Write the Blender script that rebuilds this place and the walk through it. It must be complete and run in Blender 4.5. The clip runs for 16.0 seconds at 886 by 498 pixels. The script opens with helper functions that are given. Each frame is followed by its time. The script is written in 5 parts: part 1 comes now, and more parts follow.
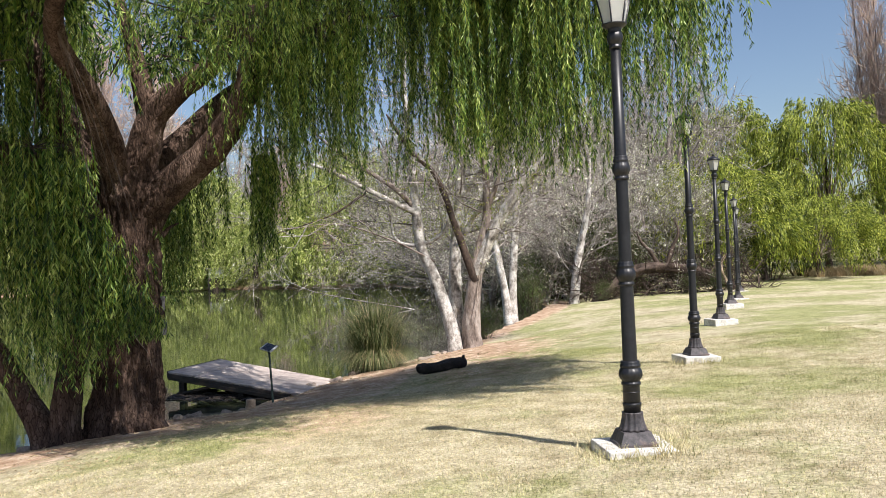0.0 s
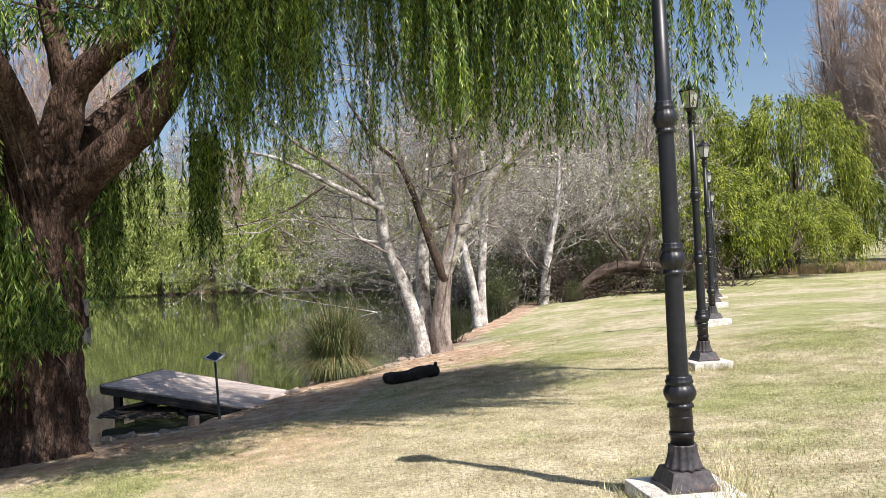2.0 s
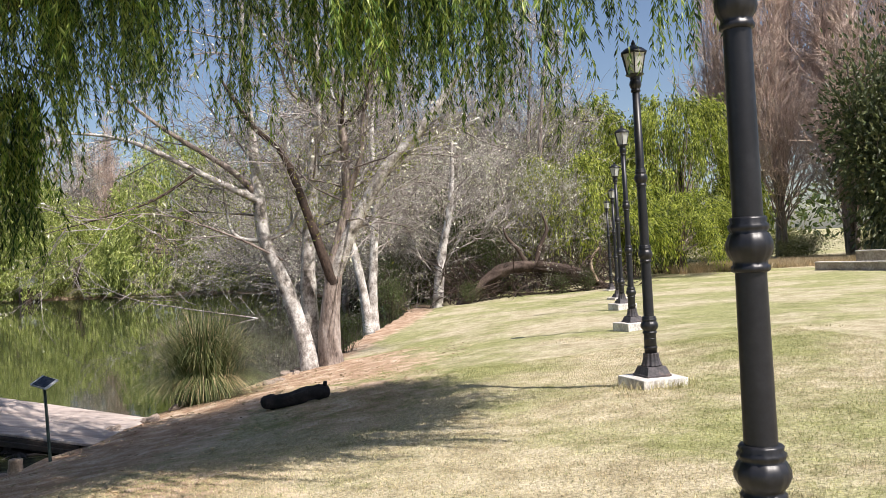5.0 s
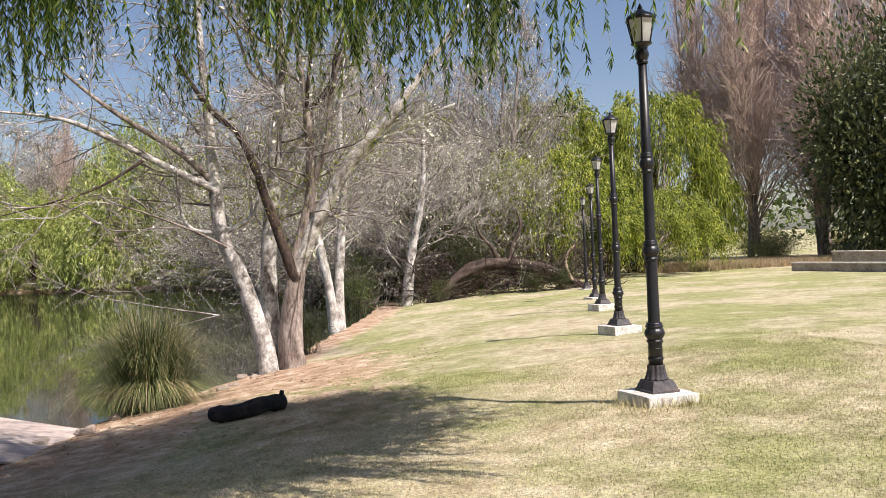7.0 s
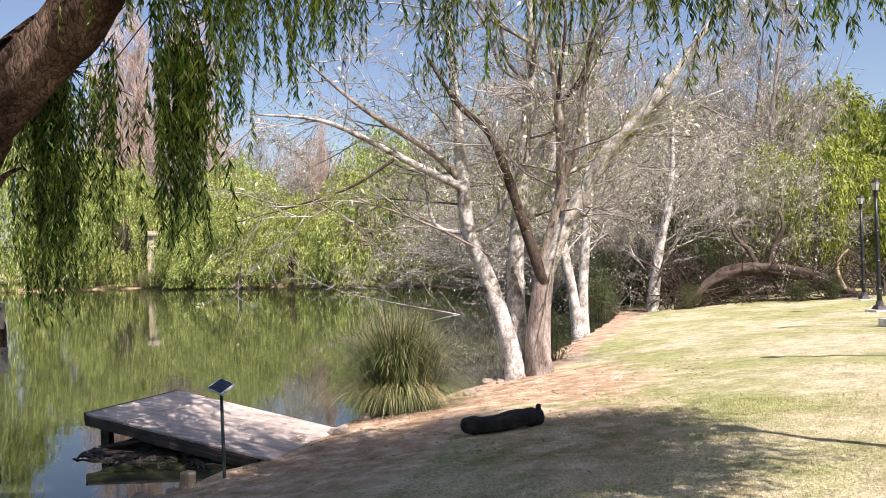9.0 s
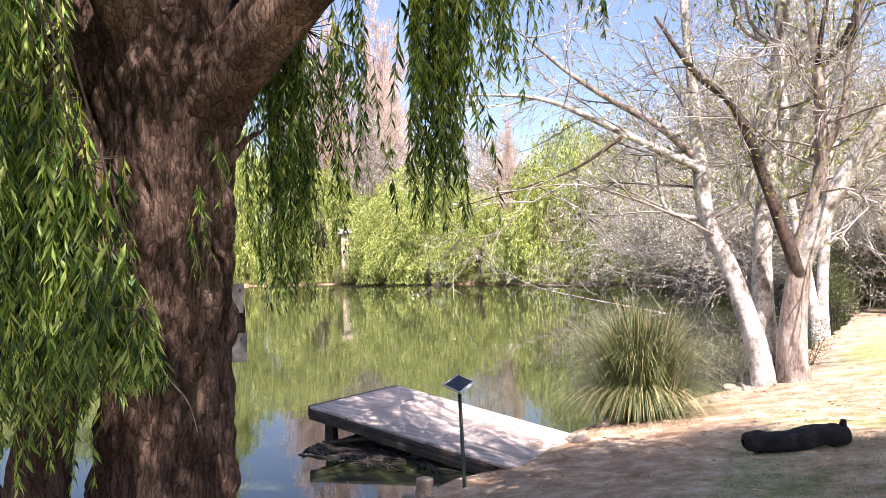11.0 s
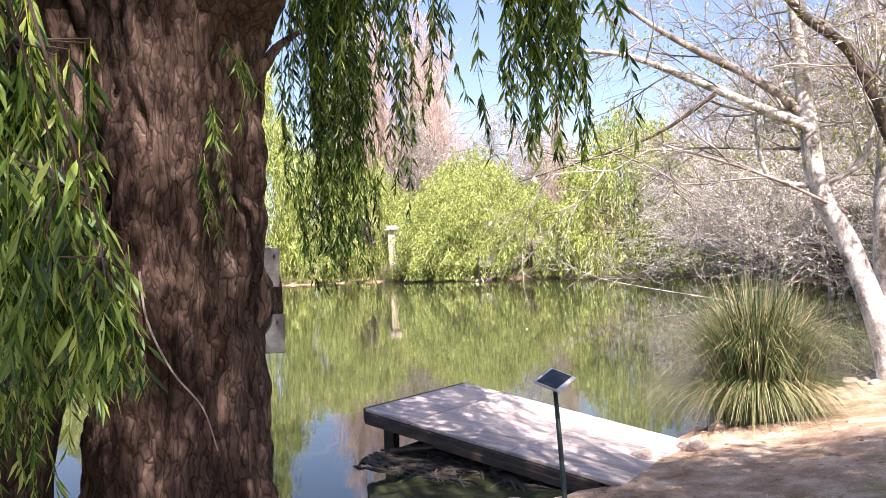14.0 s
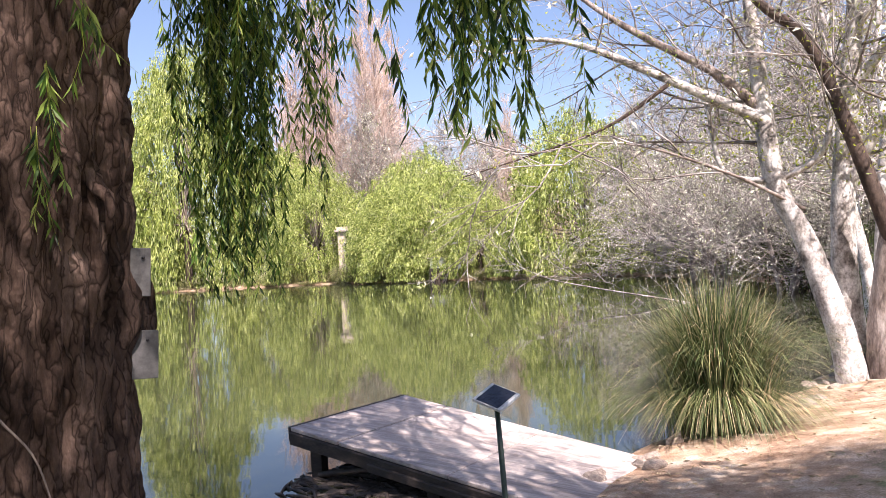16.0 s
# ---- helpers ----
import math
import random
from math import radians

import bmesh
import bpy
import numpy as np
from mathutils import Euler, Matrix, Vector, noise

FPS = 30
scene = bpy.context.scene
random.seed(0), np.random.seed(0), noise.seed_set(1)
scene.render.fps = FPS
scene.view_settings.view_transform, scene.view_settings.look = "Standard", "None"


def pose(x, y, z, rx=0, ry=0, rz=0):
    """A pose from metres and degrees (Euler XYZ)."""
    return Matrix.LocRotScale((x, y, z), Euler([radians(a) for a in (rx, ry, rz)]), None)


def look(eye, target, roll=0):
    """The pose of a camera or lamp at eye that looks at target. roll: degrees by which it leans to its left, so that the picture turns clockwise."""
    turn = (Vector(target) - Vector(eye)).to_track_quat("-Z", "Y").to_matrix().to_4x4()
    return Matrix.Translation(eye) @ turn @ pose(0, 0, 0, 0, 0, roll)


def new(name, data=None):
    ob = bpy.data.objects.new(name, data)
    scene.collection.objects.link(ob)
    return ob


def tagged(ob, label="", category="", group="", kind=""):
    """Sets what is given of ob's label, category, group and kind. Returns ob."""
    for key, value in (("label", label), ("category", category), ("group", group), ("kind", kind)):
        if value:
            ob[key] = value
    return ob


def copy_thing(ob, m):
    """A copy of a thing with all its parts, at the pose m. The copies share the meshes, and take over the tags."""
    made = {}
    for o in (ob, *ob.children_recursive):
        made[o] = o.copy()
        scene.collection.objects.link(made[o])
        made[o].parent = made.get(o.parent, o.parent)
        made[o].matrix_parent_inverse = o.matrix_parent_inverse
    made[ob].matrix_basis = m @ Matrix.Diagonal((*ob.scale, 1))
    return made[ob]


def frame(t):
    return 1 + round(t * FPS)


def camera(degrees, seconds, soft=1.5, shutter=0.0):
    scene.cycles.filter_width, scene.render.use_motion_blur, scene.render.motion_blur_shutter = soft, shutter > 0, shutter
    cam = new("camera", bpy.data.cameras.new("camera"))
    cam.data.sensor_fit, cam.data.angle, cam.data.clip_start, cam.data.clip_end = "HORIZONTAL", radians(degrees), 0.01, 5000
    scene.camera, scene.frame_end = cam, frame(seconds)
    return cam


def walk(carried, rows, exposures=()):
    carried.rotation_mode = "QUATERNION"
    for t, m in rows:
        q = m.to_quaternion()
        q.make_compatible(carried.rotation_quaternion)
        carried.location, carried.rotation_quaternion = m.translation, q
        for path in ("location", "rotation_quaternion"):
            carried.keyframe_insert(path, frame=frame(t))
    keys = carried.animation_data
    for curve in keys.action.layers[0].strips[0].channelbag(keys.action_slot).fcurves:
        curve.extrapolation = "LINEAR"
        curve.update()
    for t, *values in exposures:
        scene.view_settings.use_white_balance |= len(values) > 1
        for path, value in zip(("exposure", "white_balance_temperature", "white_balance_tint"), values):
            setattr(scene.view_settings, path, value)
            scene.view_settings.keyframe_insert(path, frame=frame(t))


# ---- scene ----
cam = camera(57.0, 16.0, 0.6)
PATH = [
    (0, (1.694, -2.189, 3.24), (1.421, -0.208, 3.251), -2.6),
    (0.5, (1.619, -1.754, 3.18), (1.369, 0.231, 3.191), -2.7),
    (1, (1.492, -1.257, 3.174), (1.265, 0.73, 3.185), -2.9),
    (1.5, (1.383, -0.705, 3.142), (1.178, 1.284, 3.152), -3.0),
    (2, (1.254, -0.233, 3.091), (1.076, 1.759, 3.104), -3.0),
    (2.5, (1.138, 0.171, 3.116), (0.993, 2.166, 3.128), -3.1),
    (3, (1.075, 0.691, 3.072), (0.987, 2.689, 3.079), -3.4),
    (3.5, (1.024, 1.07, 3.065), (0.987, 3.07, 3.075), -3.3),
    (4, (0.959, 1.526, 3.096), (0.966, 3.526, 3.102), -3.3),
    (4.5, (0.93, 1.931, 3.052), (0.989, 3.931, 3.055), -3.4),
    (5, (0.925, 2.316, 3.026), (1.027, 4.314, 3.028), -3.3),
    (5.2, (0.936, 2.459, 3.012), (1.05, 4.456, 3.013), -3.5),
    (7.3, (0.930, 4.020, 2.994), (1.110, 6.012, 2.984), -2.6),
    (7.5, (0.885, 4.165, 3.008), (1.051, 6.158, 3.001), -2.3),
    (8, (0.843, 4.536, 3.015), (0.855, 6.536, 3.016), -2.4),
    (8.5, (0.715, 4.751, 2.988), (0.504, 6.740, 2.999), -2.1),
    (9, (0.442, 4.961, 3.012), (0.059, 6.923, 3.028), -1.9),
    (9.5, (0.137, 5.204, 2.988), (-0.413, 7.127, 3.007), -1.5),
    (10, (-0.190, 5.486, 2.942), (-0.863, 7.370, 2.963), -1.4),
    (10.2, (-0.346, 5.614, 2.913), (-1.051, 7.485, 2.935), -1.3),
    (12.3, (-1.468, 6.894, 2.769), (-2.345, 8.691, 2.804), -2.7),
    (12.5, (-1.537, 6.984, 2.759), (-2.419, 8.779, 2.793), -2.5),
    (13, (-1.749, 7.347, 2.743), (-2.644, 9.136, 2.772), -2.7),
    (13.5, (-1.926, 7.607, 2.622), (-2.827, 9.393, 2.652), -2.8),
    (14, (-2.1, 7.865, 2.527), (-3.002, 9.65, 2.554), -2.9),
    (14.5, (-2.224, 8.167, 2.49), (-3.125, 9.952, 2.514), -3.1),
    (15, (-2.361, 8.451, 2.467), (-3.251, 10.243, 2.492), -3.1),
    (15.5, (-2.452, 8.666, 2.497), (-3.31, 10.473, 2.522), -3.1),
    (16, (-2.352, 8.877, 2.513), (-3.148, 10.711, 2.537), -3.3),
]
walk(cam, [(t, look(eye, target, roll)) for t, eye, target, roll in PATH], [(0.0, 0.62, 6200, 12), (4.5, 0.58, 6300, 14), (7.5, 0.6, 6480, 17), (10.0, 1.3, 6460, 20), (12.5, 1.72, 6360, 25), (15.0, 1.66, 6360, 25), (16.0, 1.36, 6360, 24)])

# ---- world and sun ----
SUN = Vector((0.49, -0.49, 1.0)).normalized()
world = bpy.data.worlds.new("sky")
scene.world = world
world.use_nodes = True
wn = world.node_tree
sky = wn.nodes.new("ShaderNodeTexSky")
sky.sky_type, sky.sun_disc = "NISHITA", False
sky.sun_elevation, sky.sun_rotation = math.asin(SUN.z), radians(135)
sky.air_density, sky.dust_density = 1.0, 1.2
wn.nodes["Background"].inputs[1].default_value = 0.078
wn.links.new(sky.outputs[0], wn.nodes["Background"].inputs[0])
sun_data = bpy.data.lights.new("sun", "SUN")
sun_data.energy, sun_data.angle, sun_data.color = 5.0, radians(0.53), (1.0, 0.93, 0.83)
sun_lamp = new("sun", sun_data)
sun_lamp.matrix_world = look(SUN * 60, (0, 0, 0))


# ---- materials ----
def nodes_of(name):
    m = bpy.data.materials.new(name)
    m.use_nodes = True
    t = m.node_tree
    return m, t, t.nodes["Principled BSDF"]


def put(t, kind, **values):
    n = t.nodes.new(kind)
    for key, v in values.items():
        n.inputs[key.replace("_", " ")].default_value = v
    return n


def noise_of(t, coords, scale, detail=4.0, rough=0.6, stretch=None):
    n = put(t, "ShaderNodeTexNoise", Scale=scale, Detail=detail, Roughness=rough)
    if stretch:
        mp = t.nodes.new("ShaderNodeMapping")
        mp.inputs["Scale"].default_value = stretch
        t.links.new(coords, mp.inputs["Vector"])
        coords = mp.outputs[0]
    t.links.new(coords, n.inputs["Vector"])
    return n.outputs[0]


def ramp(t, fac, stops):
    r = t.nodes.new("ShaderNodeValToRGB")
    while len(r.color_ramp.elements) < len(stops):
        r.color_ramp.elements.new(0.5)
    for e, (p, c) in zip(r.color_ramp.elements, stops):
        e.position, e.color = p, (*c, 1)
    t.links.new(fac, r.inputs[0])
    return r.outputs[0]


def mix(t, fac, a, b):
    n = t.nodes.new("ShaderNodeMix")
    n.data_type = "RGBA"
    if isinstance(fac, float):
        n.inputs[0].default_value = fac
    else:
        t.links.new(fac, n.inputs[0])
    for sock, v in ((n.inputs[6], a), (n.inputs[7], b)):
        if isinstance(v, tuple):
            sock.default_value = (*v, 1)
        else:
            t.links.new(v, sock)
    return n.outputs[2]


def bump(t, bsdf, height, strength, distance):
    b = put(t, "ShaderNodeBump", Strength=strength, Distance=distance)
    t.links.new(height, b.inputs["Height"])
    t.links.new(b.outputs[0], bsdf.inputs["Normal"])


def rough_stuff(name, colours, scale, roughness=0.85, stretch=None, metal=0.0, relief=0.3, depth=0.01, fine=8.0):
    """Two scales of noise: large stains through a colour ramp, fine grain over it and as relief."""
    m, t, b = nodes_of(name)
    c = t.nodes.new("ShaderNodeTexCoord").outputs["Object"]
    big = noise_of(t, c, scale, 5, 0.65, stretch)
    small = noise_of(t, c, scale * fine, 4, 0.7, stretch)
    n = len(colours)
    col = ramp(t, big, [(0.32 + 0.36 * i / max(1, n - 1), k) for i, k in enumerate(colours)])
    dark = ramp(t, small, [(0.3, (0.62, 0.62, 0.62)), (0.7, (1.15, 1.15, 1.15))])
    mul = t.nodes.new("ShaderNodeMix")
    mul.data_type, mul.blend_type = "RGBA", "MULTIPLY"
    mul.inputs[0].default_value = 1.0
    t.links.new(col, mul.inputs[6])
    t.links.new(dark, mul.inputs[7])
    t.links.new(mul.outputs[2], b.inputs["Base Color"])
    b.inputs["Roughness"].default_value, b.inputs["Metallic"].default_value = roughness, metal
    bump(t, b, small, relief, depth)
    return m


def leaf_stuff(name, colours, glow=0.45, gloss=0.45):
    """Leaves: every leaf its own tint, and light that comes through."""
    m, t, b = nodes_of(name)
    rnd = t.nodes.new("ShaderNodeNewGeometry").outputs["Random Per Island"]
    n = len(colours)
    own = ramp(t, rnd, [(0.05 + 0.9 * i / max(1, n - 1), k) for i, k in enumerate(colours)])
    c = t.nodes.new("ShaderNodeTexCoord").outputs["Object"]
    patch = ramp(t, noise_of(t, c, 1.3, 3), [(0.32, (0.55, 0.6, 0.5)), (0.68, (1.3, 1.26, 1.1))])
    mul = t.nodes.new("ShaderNodeMix")
    mul.data_type, mul.blend_type = "RGBA", "MULTIPLY"
    mul.inputs[0].default_value = 1.0
    t.links.new(own, mul.inputs[6])
    t.links.new(patch, mul.inputs[7])
    col = mul.outputs[2]
    b.inputs["Roughness"].default_value = gloss
    t.links.new(col, b.inputs["Base Color"])
    tr = t.nodes.new("ShaderNodeBsdfTranslucent")
    t.links.new(col, tr.inputs[0])
    ms = t.nodes.new("ShaderNodeMixShader")
    ms.inputs[0].default_value = glow
    t.links.new(b.outputs[0], ms.inputs[1])
    t.links.new(tr.outputs[0], ms.inputs[2])
    t.links.new(ms.outputs[0], t.nodes["Material Output"].inputs[0])
    return m


def lawn_colour(t):
    """Dry yellow turf with green patches, the same for the ground and for the blades on it."""
    pos = t.nodes.new("ShaderNodeNewGeometry").outputs["Position"]
    big = noise_of(t, pos, 0.33, 5, 0.62)
    mid = noise_of(t, pos, 2.3, 5, 0.7)
    fine = noise_of(t, pos, 26.0, 4, 0.75)
    turf = ramp(t, mid, [(0.3, (0.34, 0.285, 0.185)), (0.5, (0.50, 0.44, 0.31)), (0.7, (0.64, 0.57, 0.435))])
    green = ramp(t, mid, [(0.3, (0.20, 0.22, 0.085)), (0.7, (0.40, 0.40, 0.19))])
    sep = t.nodes.new("ShaderNodeSeparateXYZ")
    t.links.new(pos, sep.inputs[0])
    lush = put(t, "ShaderNodeMapRange")
    for k, v in zip(("From Min", "From Max", "To Min", "To Max"), (6.0, 20.0, -0.05, 0.07)):
        lush.inputs[k].default_value = v
    t.links.new(sep.outputs[1], lush.inputs["Value"])
    more = t.nodes.new("ShaderNodeMath")
    more.operation = "ADD"
    t.links.new(big, more.inputs[0])
    t.links.new(lush.outputs[0], more.inputs[1])
    speck = t.nodes.new("ShaderNodeMath")
    speck.operation = "MULTIPLY_ADD"
    t.links.new(noise_of(t, pos, 7.0, 4, 0.7), speck.inputs[0])
    speck.inputs[1].default_value = 0.3
    t.links.new(more.outputs[0], speck.inputs[2])
    where = ramp(t, speck.outputs[0], [(0.62, (0, 0, 0)), (0.78, (0.9, 0.9, 0.9))])
    col = mix(t, where, turf, green)
    shade = ramp(t, fine, [(0.32, (0.42, 0.42, 0.38)), (0.6, (1.15, 1.15, 1.12))])
    mul = t.nodes.new("ShaderNodeMix")
    mul.data_type, mul.blend_type = "RGBA", "MULTIPLY"
    mul.inputs[0].default_value = 1.0
    t.links.new(col, mul.inputs[6])
    t.links.new(shade, mul.inputs[7])
    return pos, mul.outputs[2], mid, fine


def ground_stuff():
    m, t, b = nodes_of("lawn_and_soil")
    pos, turf, mid, fine = lawn_colour(t)
    soil_c = ramp(t, mid, [(0.3, (0.26, 0.15, 0.092)), (0.5, (0.49, 0.345, 0.24)), (0.68, (0.72, 0.59, 0.46))])
    gr = ramp(t, noise_of(t, pos, 60.0, 3), [(0.3, (0.6, 0.58, 0.55)), (0.65, (1.1, 1.1, 1.1))])
    mul = t.nodes.new("ShaderNodeMix")
    mul.data_type, mul.blend_type = "RGBA", "MULTIPLY"
    mul.inputs[0].default_value = 1.0
    t.links.new(soil_c, mul.inputs[6])
    t.links.new(gr, mul.inputs[7])
    at = t.nodes.new("ShaderNodeAttribute")
    at.attribute_name = "soil"
    add = t.nodes.new("ShaderNodeMath")
    add.operation = "ADD"
    wob = t.nodes.new("ShaderNodeMath")
    wob.operation = "MULTIPLY_ADD"
    t.links.new(mid, wob.inputs[0])
    wob.inputs[1].default_value, wob.inputs[2].default_value = 1.5, -0.75
    t.links.new(at.outputs["Fac"], add.inputs[0])
    t.links.new(wob.outputs[0], add.inputs[1])
    fac = ramp(t, add.outputs[0], [(0.38, (0, 0, 0)), (0.62, (1, 1, 1))])
    t.links.new(mix(t, fac, turf, mul.outputs[2]), b.inputs["Base Color"])
    b.inputs["Roughness"].default_value = 0.95
    b.inputs["Specular IOR Level"].default_value = 0.1
    bump(t, b, fine, 0.9, 0.03)
    return m


def blade_stuff():
    m, t, b = nodes_of("grass_blades")
    pos, turf, mid, fine = lawn_colour(t)
    rnd = t.nodes.new("ShaderNodeNewGeometry").outputs["Random Per Island"]
    own = ramp(t, rnd, [(0.0, (0.55, 0.66, 0.42)), (0.4, (1.1, 1.1, 0.94)), (1.0, (1.5, 1.42, 1.28))])
    mul = t.nodes.new("ShaderNodeMix")
    mul.data_type, mul.blend_type = "RGBA", "MULTIPLY"
    mul.inputs[0].default_value = 1.0
    t.links.new(turf, mul.inputs[6])
    t.links.new(own, mul.inputs[7])
    t.links.new(mul.outputs[2], b.inputs["Base Color"])
    b.inputs["Roughness"].default_value = 0.7
    return m


def water_stuff():
    m, t, b = nodes_of("pond_water")
    pos = t.nodes.new("ShaderNodeNewGeometry").outputs["Position"]
    b.inputs["Base Color"].default_value = (0.035, 0.04, 0.02, 1)
    b.inputs["Roughness"].default_value = 0.03
    b.inputs["IOR"].default_value = 1.333
    a = noise_of(t, pos, 1.1, 2, 0.5, (0.55, 1.5, 1))
    c = noise_of(t, pos, 5.0, 2, 0.5, (0.5, 1.3, 1))
    s = t.nodes.new("ShaderNodeMath")
    s.operation = "MULTIPLY_ADD"
    t.links.new(c, s.inputs[0])
    s.inputs[1].default_value = 0.16
    t.links.new(a, s.inputs[2])
    b.inputs["Specular IOR Level"].default_value = 0.7
    bump(t, b, s.outputs[0], 0.11, 0.015)
    return m


def flaky_bark():
    """Long flakes of reddish-brown bark, parted by dark cracks."""
    m, t, b = nodes_of("willow_bark")
    c = t.nodes.new("ShaderNodeTexCoord").outputs["Object"]
    wob = put(t, "ShaderNodeTexNoise", Scale=5.0, Detail=3.0)
    t.links.new(c, wob.inputs["Vector"])
    bent = t.nodes.new("ShaderNodeVectorMath")
    bent.operation = "MULTIPLY_ADD"
    t.links.new(wob.outputs["Color"], bent.inputs[0])
    bent.inputs[1].default_value = (0.13, 0.13, 0.2)
    t.links.new(c, bent.inputs[2])
    mp = t.nodes.new("ShaderNodeMapping")
    mp.inputs["Scale"].default_value = (19, 19, 3.2)
    t.links.new(bent.outputs[0], mp.inputs["Vector"])
    edge = put(t, "ShaderNodeTexVoronoi", Scale=1.0)
    edge.feature = "DISTANCE_TO_EDGE"
    cell = put(t, "ShaderNodeTexVoronoi", Scale=1.0)
    for v in (edge, cell):
        t.links.new(mp.outputs[0], v.inputs["Vector"])
    big = noise_of(t, c, 2.2, 4, 0.6, (1, 1, 0.5))
    fine = noise_of(t, c, 42.0, 6, 0.8, (1.3, 1.3, 0.4))
    base = ramp(t, big, [(0.3, (0.05, 0.031, 0.023)), (0.5, (0.135, 0.09, 0.069)), (0.7, (0.28, 0.2, 0.16))])
    own = ramp(t, cell.outputs["Color"], [(0.2, (0.6, 0.56, 0.54)), (0.8, (1.2, 1.2, 1.2))])
    crack = ramp(t, edge.outputs["Distance"], [(0.0, (0.16, 0.13, 0.11)), (0.1, (1, 1, 1))])
    grain = ramp(t, fine, [(0.32, (0.45, 0.42, 0.4)), (0.66, (1.15, 1.15, 1.15))])
    for k in (own, crack, grain):
        mul = t.nodes.new("ShaderNodeMix")
        mul.data_type, mul.blend_type = "RGBA", "MULTIPLY"
        mul.inputs[0].default_value = 0.85
        t.links.new(base, mul.inputs[6])
        t.links.new(k, mul.inputs[7])
        base = mul.outputs[2]
    t.links.new(base, b.inputs["Base Color"])
    b.inputs["Roughness"].default_value = 0.92
    b.inputs["Specular IOR Level"].default_value = 0.2
    low = ramp(t, edge.outputs["Distance"], [(0.0, (0, 0, 0)), (0.4, (0.5, 0.5, 0.5))])
    up = t.nodes.new("ShaderNodeMath")
    up.operation = "MULTIPLY_ADD"
    t.links.new(fine, up.inputs[0])
    up.inputs[1].default_value = 0.6
    t.links.new(low, up.inputs[2])
    bump(t, b, up.outputs[0], 1.0, 0.04)
    return m


GROUND, BLADES, WATER = ground_stuff(), blade_stuff(), water_stuff()
WILLOW_BARK = flaky_bark()
POPLAR_BARK = rough_stuff("pale_bark", [(0.11, 0.095, 0.08), (0.34, 0.305, 0.275), (0.63, 0.595, 0.555), (0.79, 0.765, 0.73)], 3.4, 0.85, (1, 1, 0.8), relief=0.6, depth=0.015)
GREY_BARK = rough_stuff("grey_brown_bark", [(0.12, 0.09, 0.075), (0.31, 0.25, 0.215), (0.52, 0.45, 0.405)], 2.6, 0.9, (1.6, 1.6, 0.5), relief=0.8, depth=0.02)
DARK_BARK = rough_stuff("dark_bark", [(0.03, 0.02, 0.015), (0.075, 0.05, 0.038), (0.14, 0.10, 0.078)], 2.0, 0.9, (1, 1, 0.6), relief=0.8, depth=0.03)
PALE_TWIG = rough_stuff("pale_twigs", [(0.07, 0.055, 0.045), (0.22, 0.185, 0.165), (0.45, 0.405, 0.375), (0.68, 0.64, 0.605)], 1.2, 0.85, relief=0.1)
BROWN_TWIG = rough_stuff("brown_twigs", [(0.42, 0.30, 0.24), (0.60, 0.46, 0.385), (0.72, 0.59, 0.51)], 0.6, 0.9, relief=0.1)
WILLOW_LEAF = leaf_stuff("willow_leaves", [(0.012, 0.034, 0.007), (0.055, 0.135, 0.019), (0.205, 0.33, 0.056), (0.49, 0.58, 0.18)], 0.40)
FAR_WILLOW = leaf_stuff("pale_willow_leaves", [(0.12, 0.17, 0.035), (0.30, 0.37, 0.085), (0.48, 0.54, 0.18), (0.68, 0.71, 0.34)], 0.42)
NEAR_WILLOW = leaf_stuff("bright_willow_leaves", [(0.045, 0.075, 0.012), (0.19, 0.25, 0.035), (0.42, 0.48, 0.075), (0.60, 0.63, 0.15)], 0.45)
FRESH_LEAF = leaf_stuff("fresh_leaves", [(0.18, 0.26, 0.03), (0.34, 0.40, 0.05), (0.42, 0.42, 0.09)], 0.5)
BUD = leaf_stuff("pale_catkins", [(0.30, 0.35, 0.14), (0.55, 0.53, 0.44), (0.76, 0.75, 0.71), (0.82, 0.81, 0.78)], 0.25)
SHRUB_LEAF = leaf_stuff("shrub_leaves", [(0.035, 0.06, 0.014), (0.075, 0.11, 0.025), (0.14, 0.175, 0.05)], 0.3)
OLIVE_LEAF = leaf_stuff("olive_leaves", [(0.10, 0.12, 0.04), (0.20, 0.22, 0.08), (0.33, 0.33, 0.15), (0.42, 0.38, 0.24)], 0.3)
EVERGREEN = leaf_stuff("evergreen_needles", [(0.045, 0.065, 0.03), (0.095, 0.12, 0.05), (0.17, 0.18, 0.085)], 0.2)
REED = leaf_stuff("pampas_blades", [(0.035, 0.06, 0.022), (0.085, 0.12, 0.045), (0.17, 0.20, 0.085), (0.36, 0.35, 0.20)], 0.25)
STRAW = leaf_stuff("dry_reeds", [(0.36, 0.27, 0.18), (0.50, 0.39, 0.27), (0.60, 0.49, 0.36)], 0.3)
IRON = rough_stuff("black_painted_iron", [(0.006, 0.006, 0.008), (0.011, 0.011, 0.014), (0.018, 0.018, 0.021)], 3.0, 0.42, relief=0.15, depth=0.003)
RUSTY = rough_stuff("dusty_iron", [(0.03, 0.028, 0.032), (0.08, 0.07, 0.075), (0.17, 0.11, 0.085)], 4.0, 0.6, relief=0.3, depth=0.004)
CONCRETE = rough_stuff("whitewashed_concrete", [(0.42, 0.39, 0.36), (0.66, 0.63, 0.59), (0.78, 0.76, 0.73)], 2.5, 0.9, relief=0.5, depth=0.012)
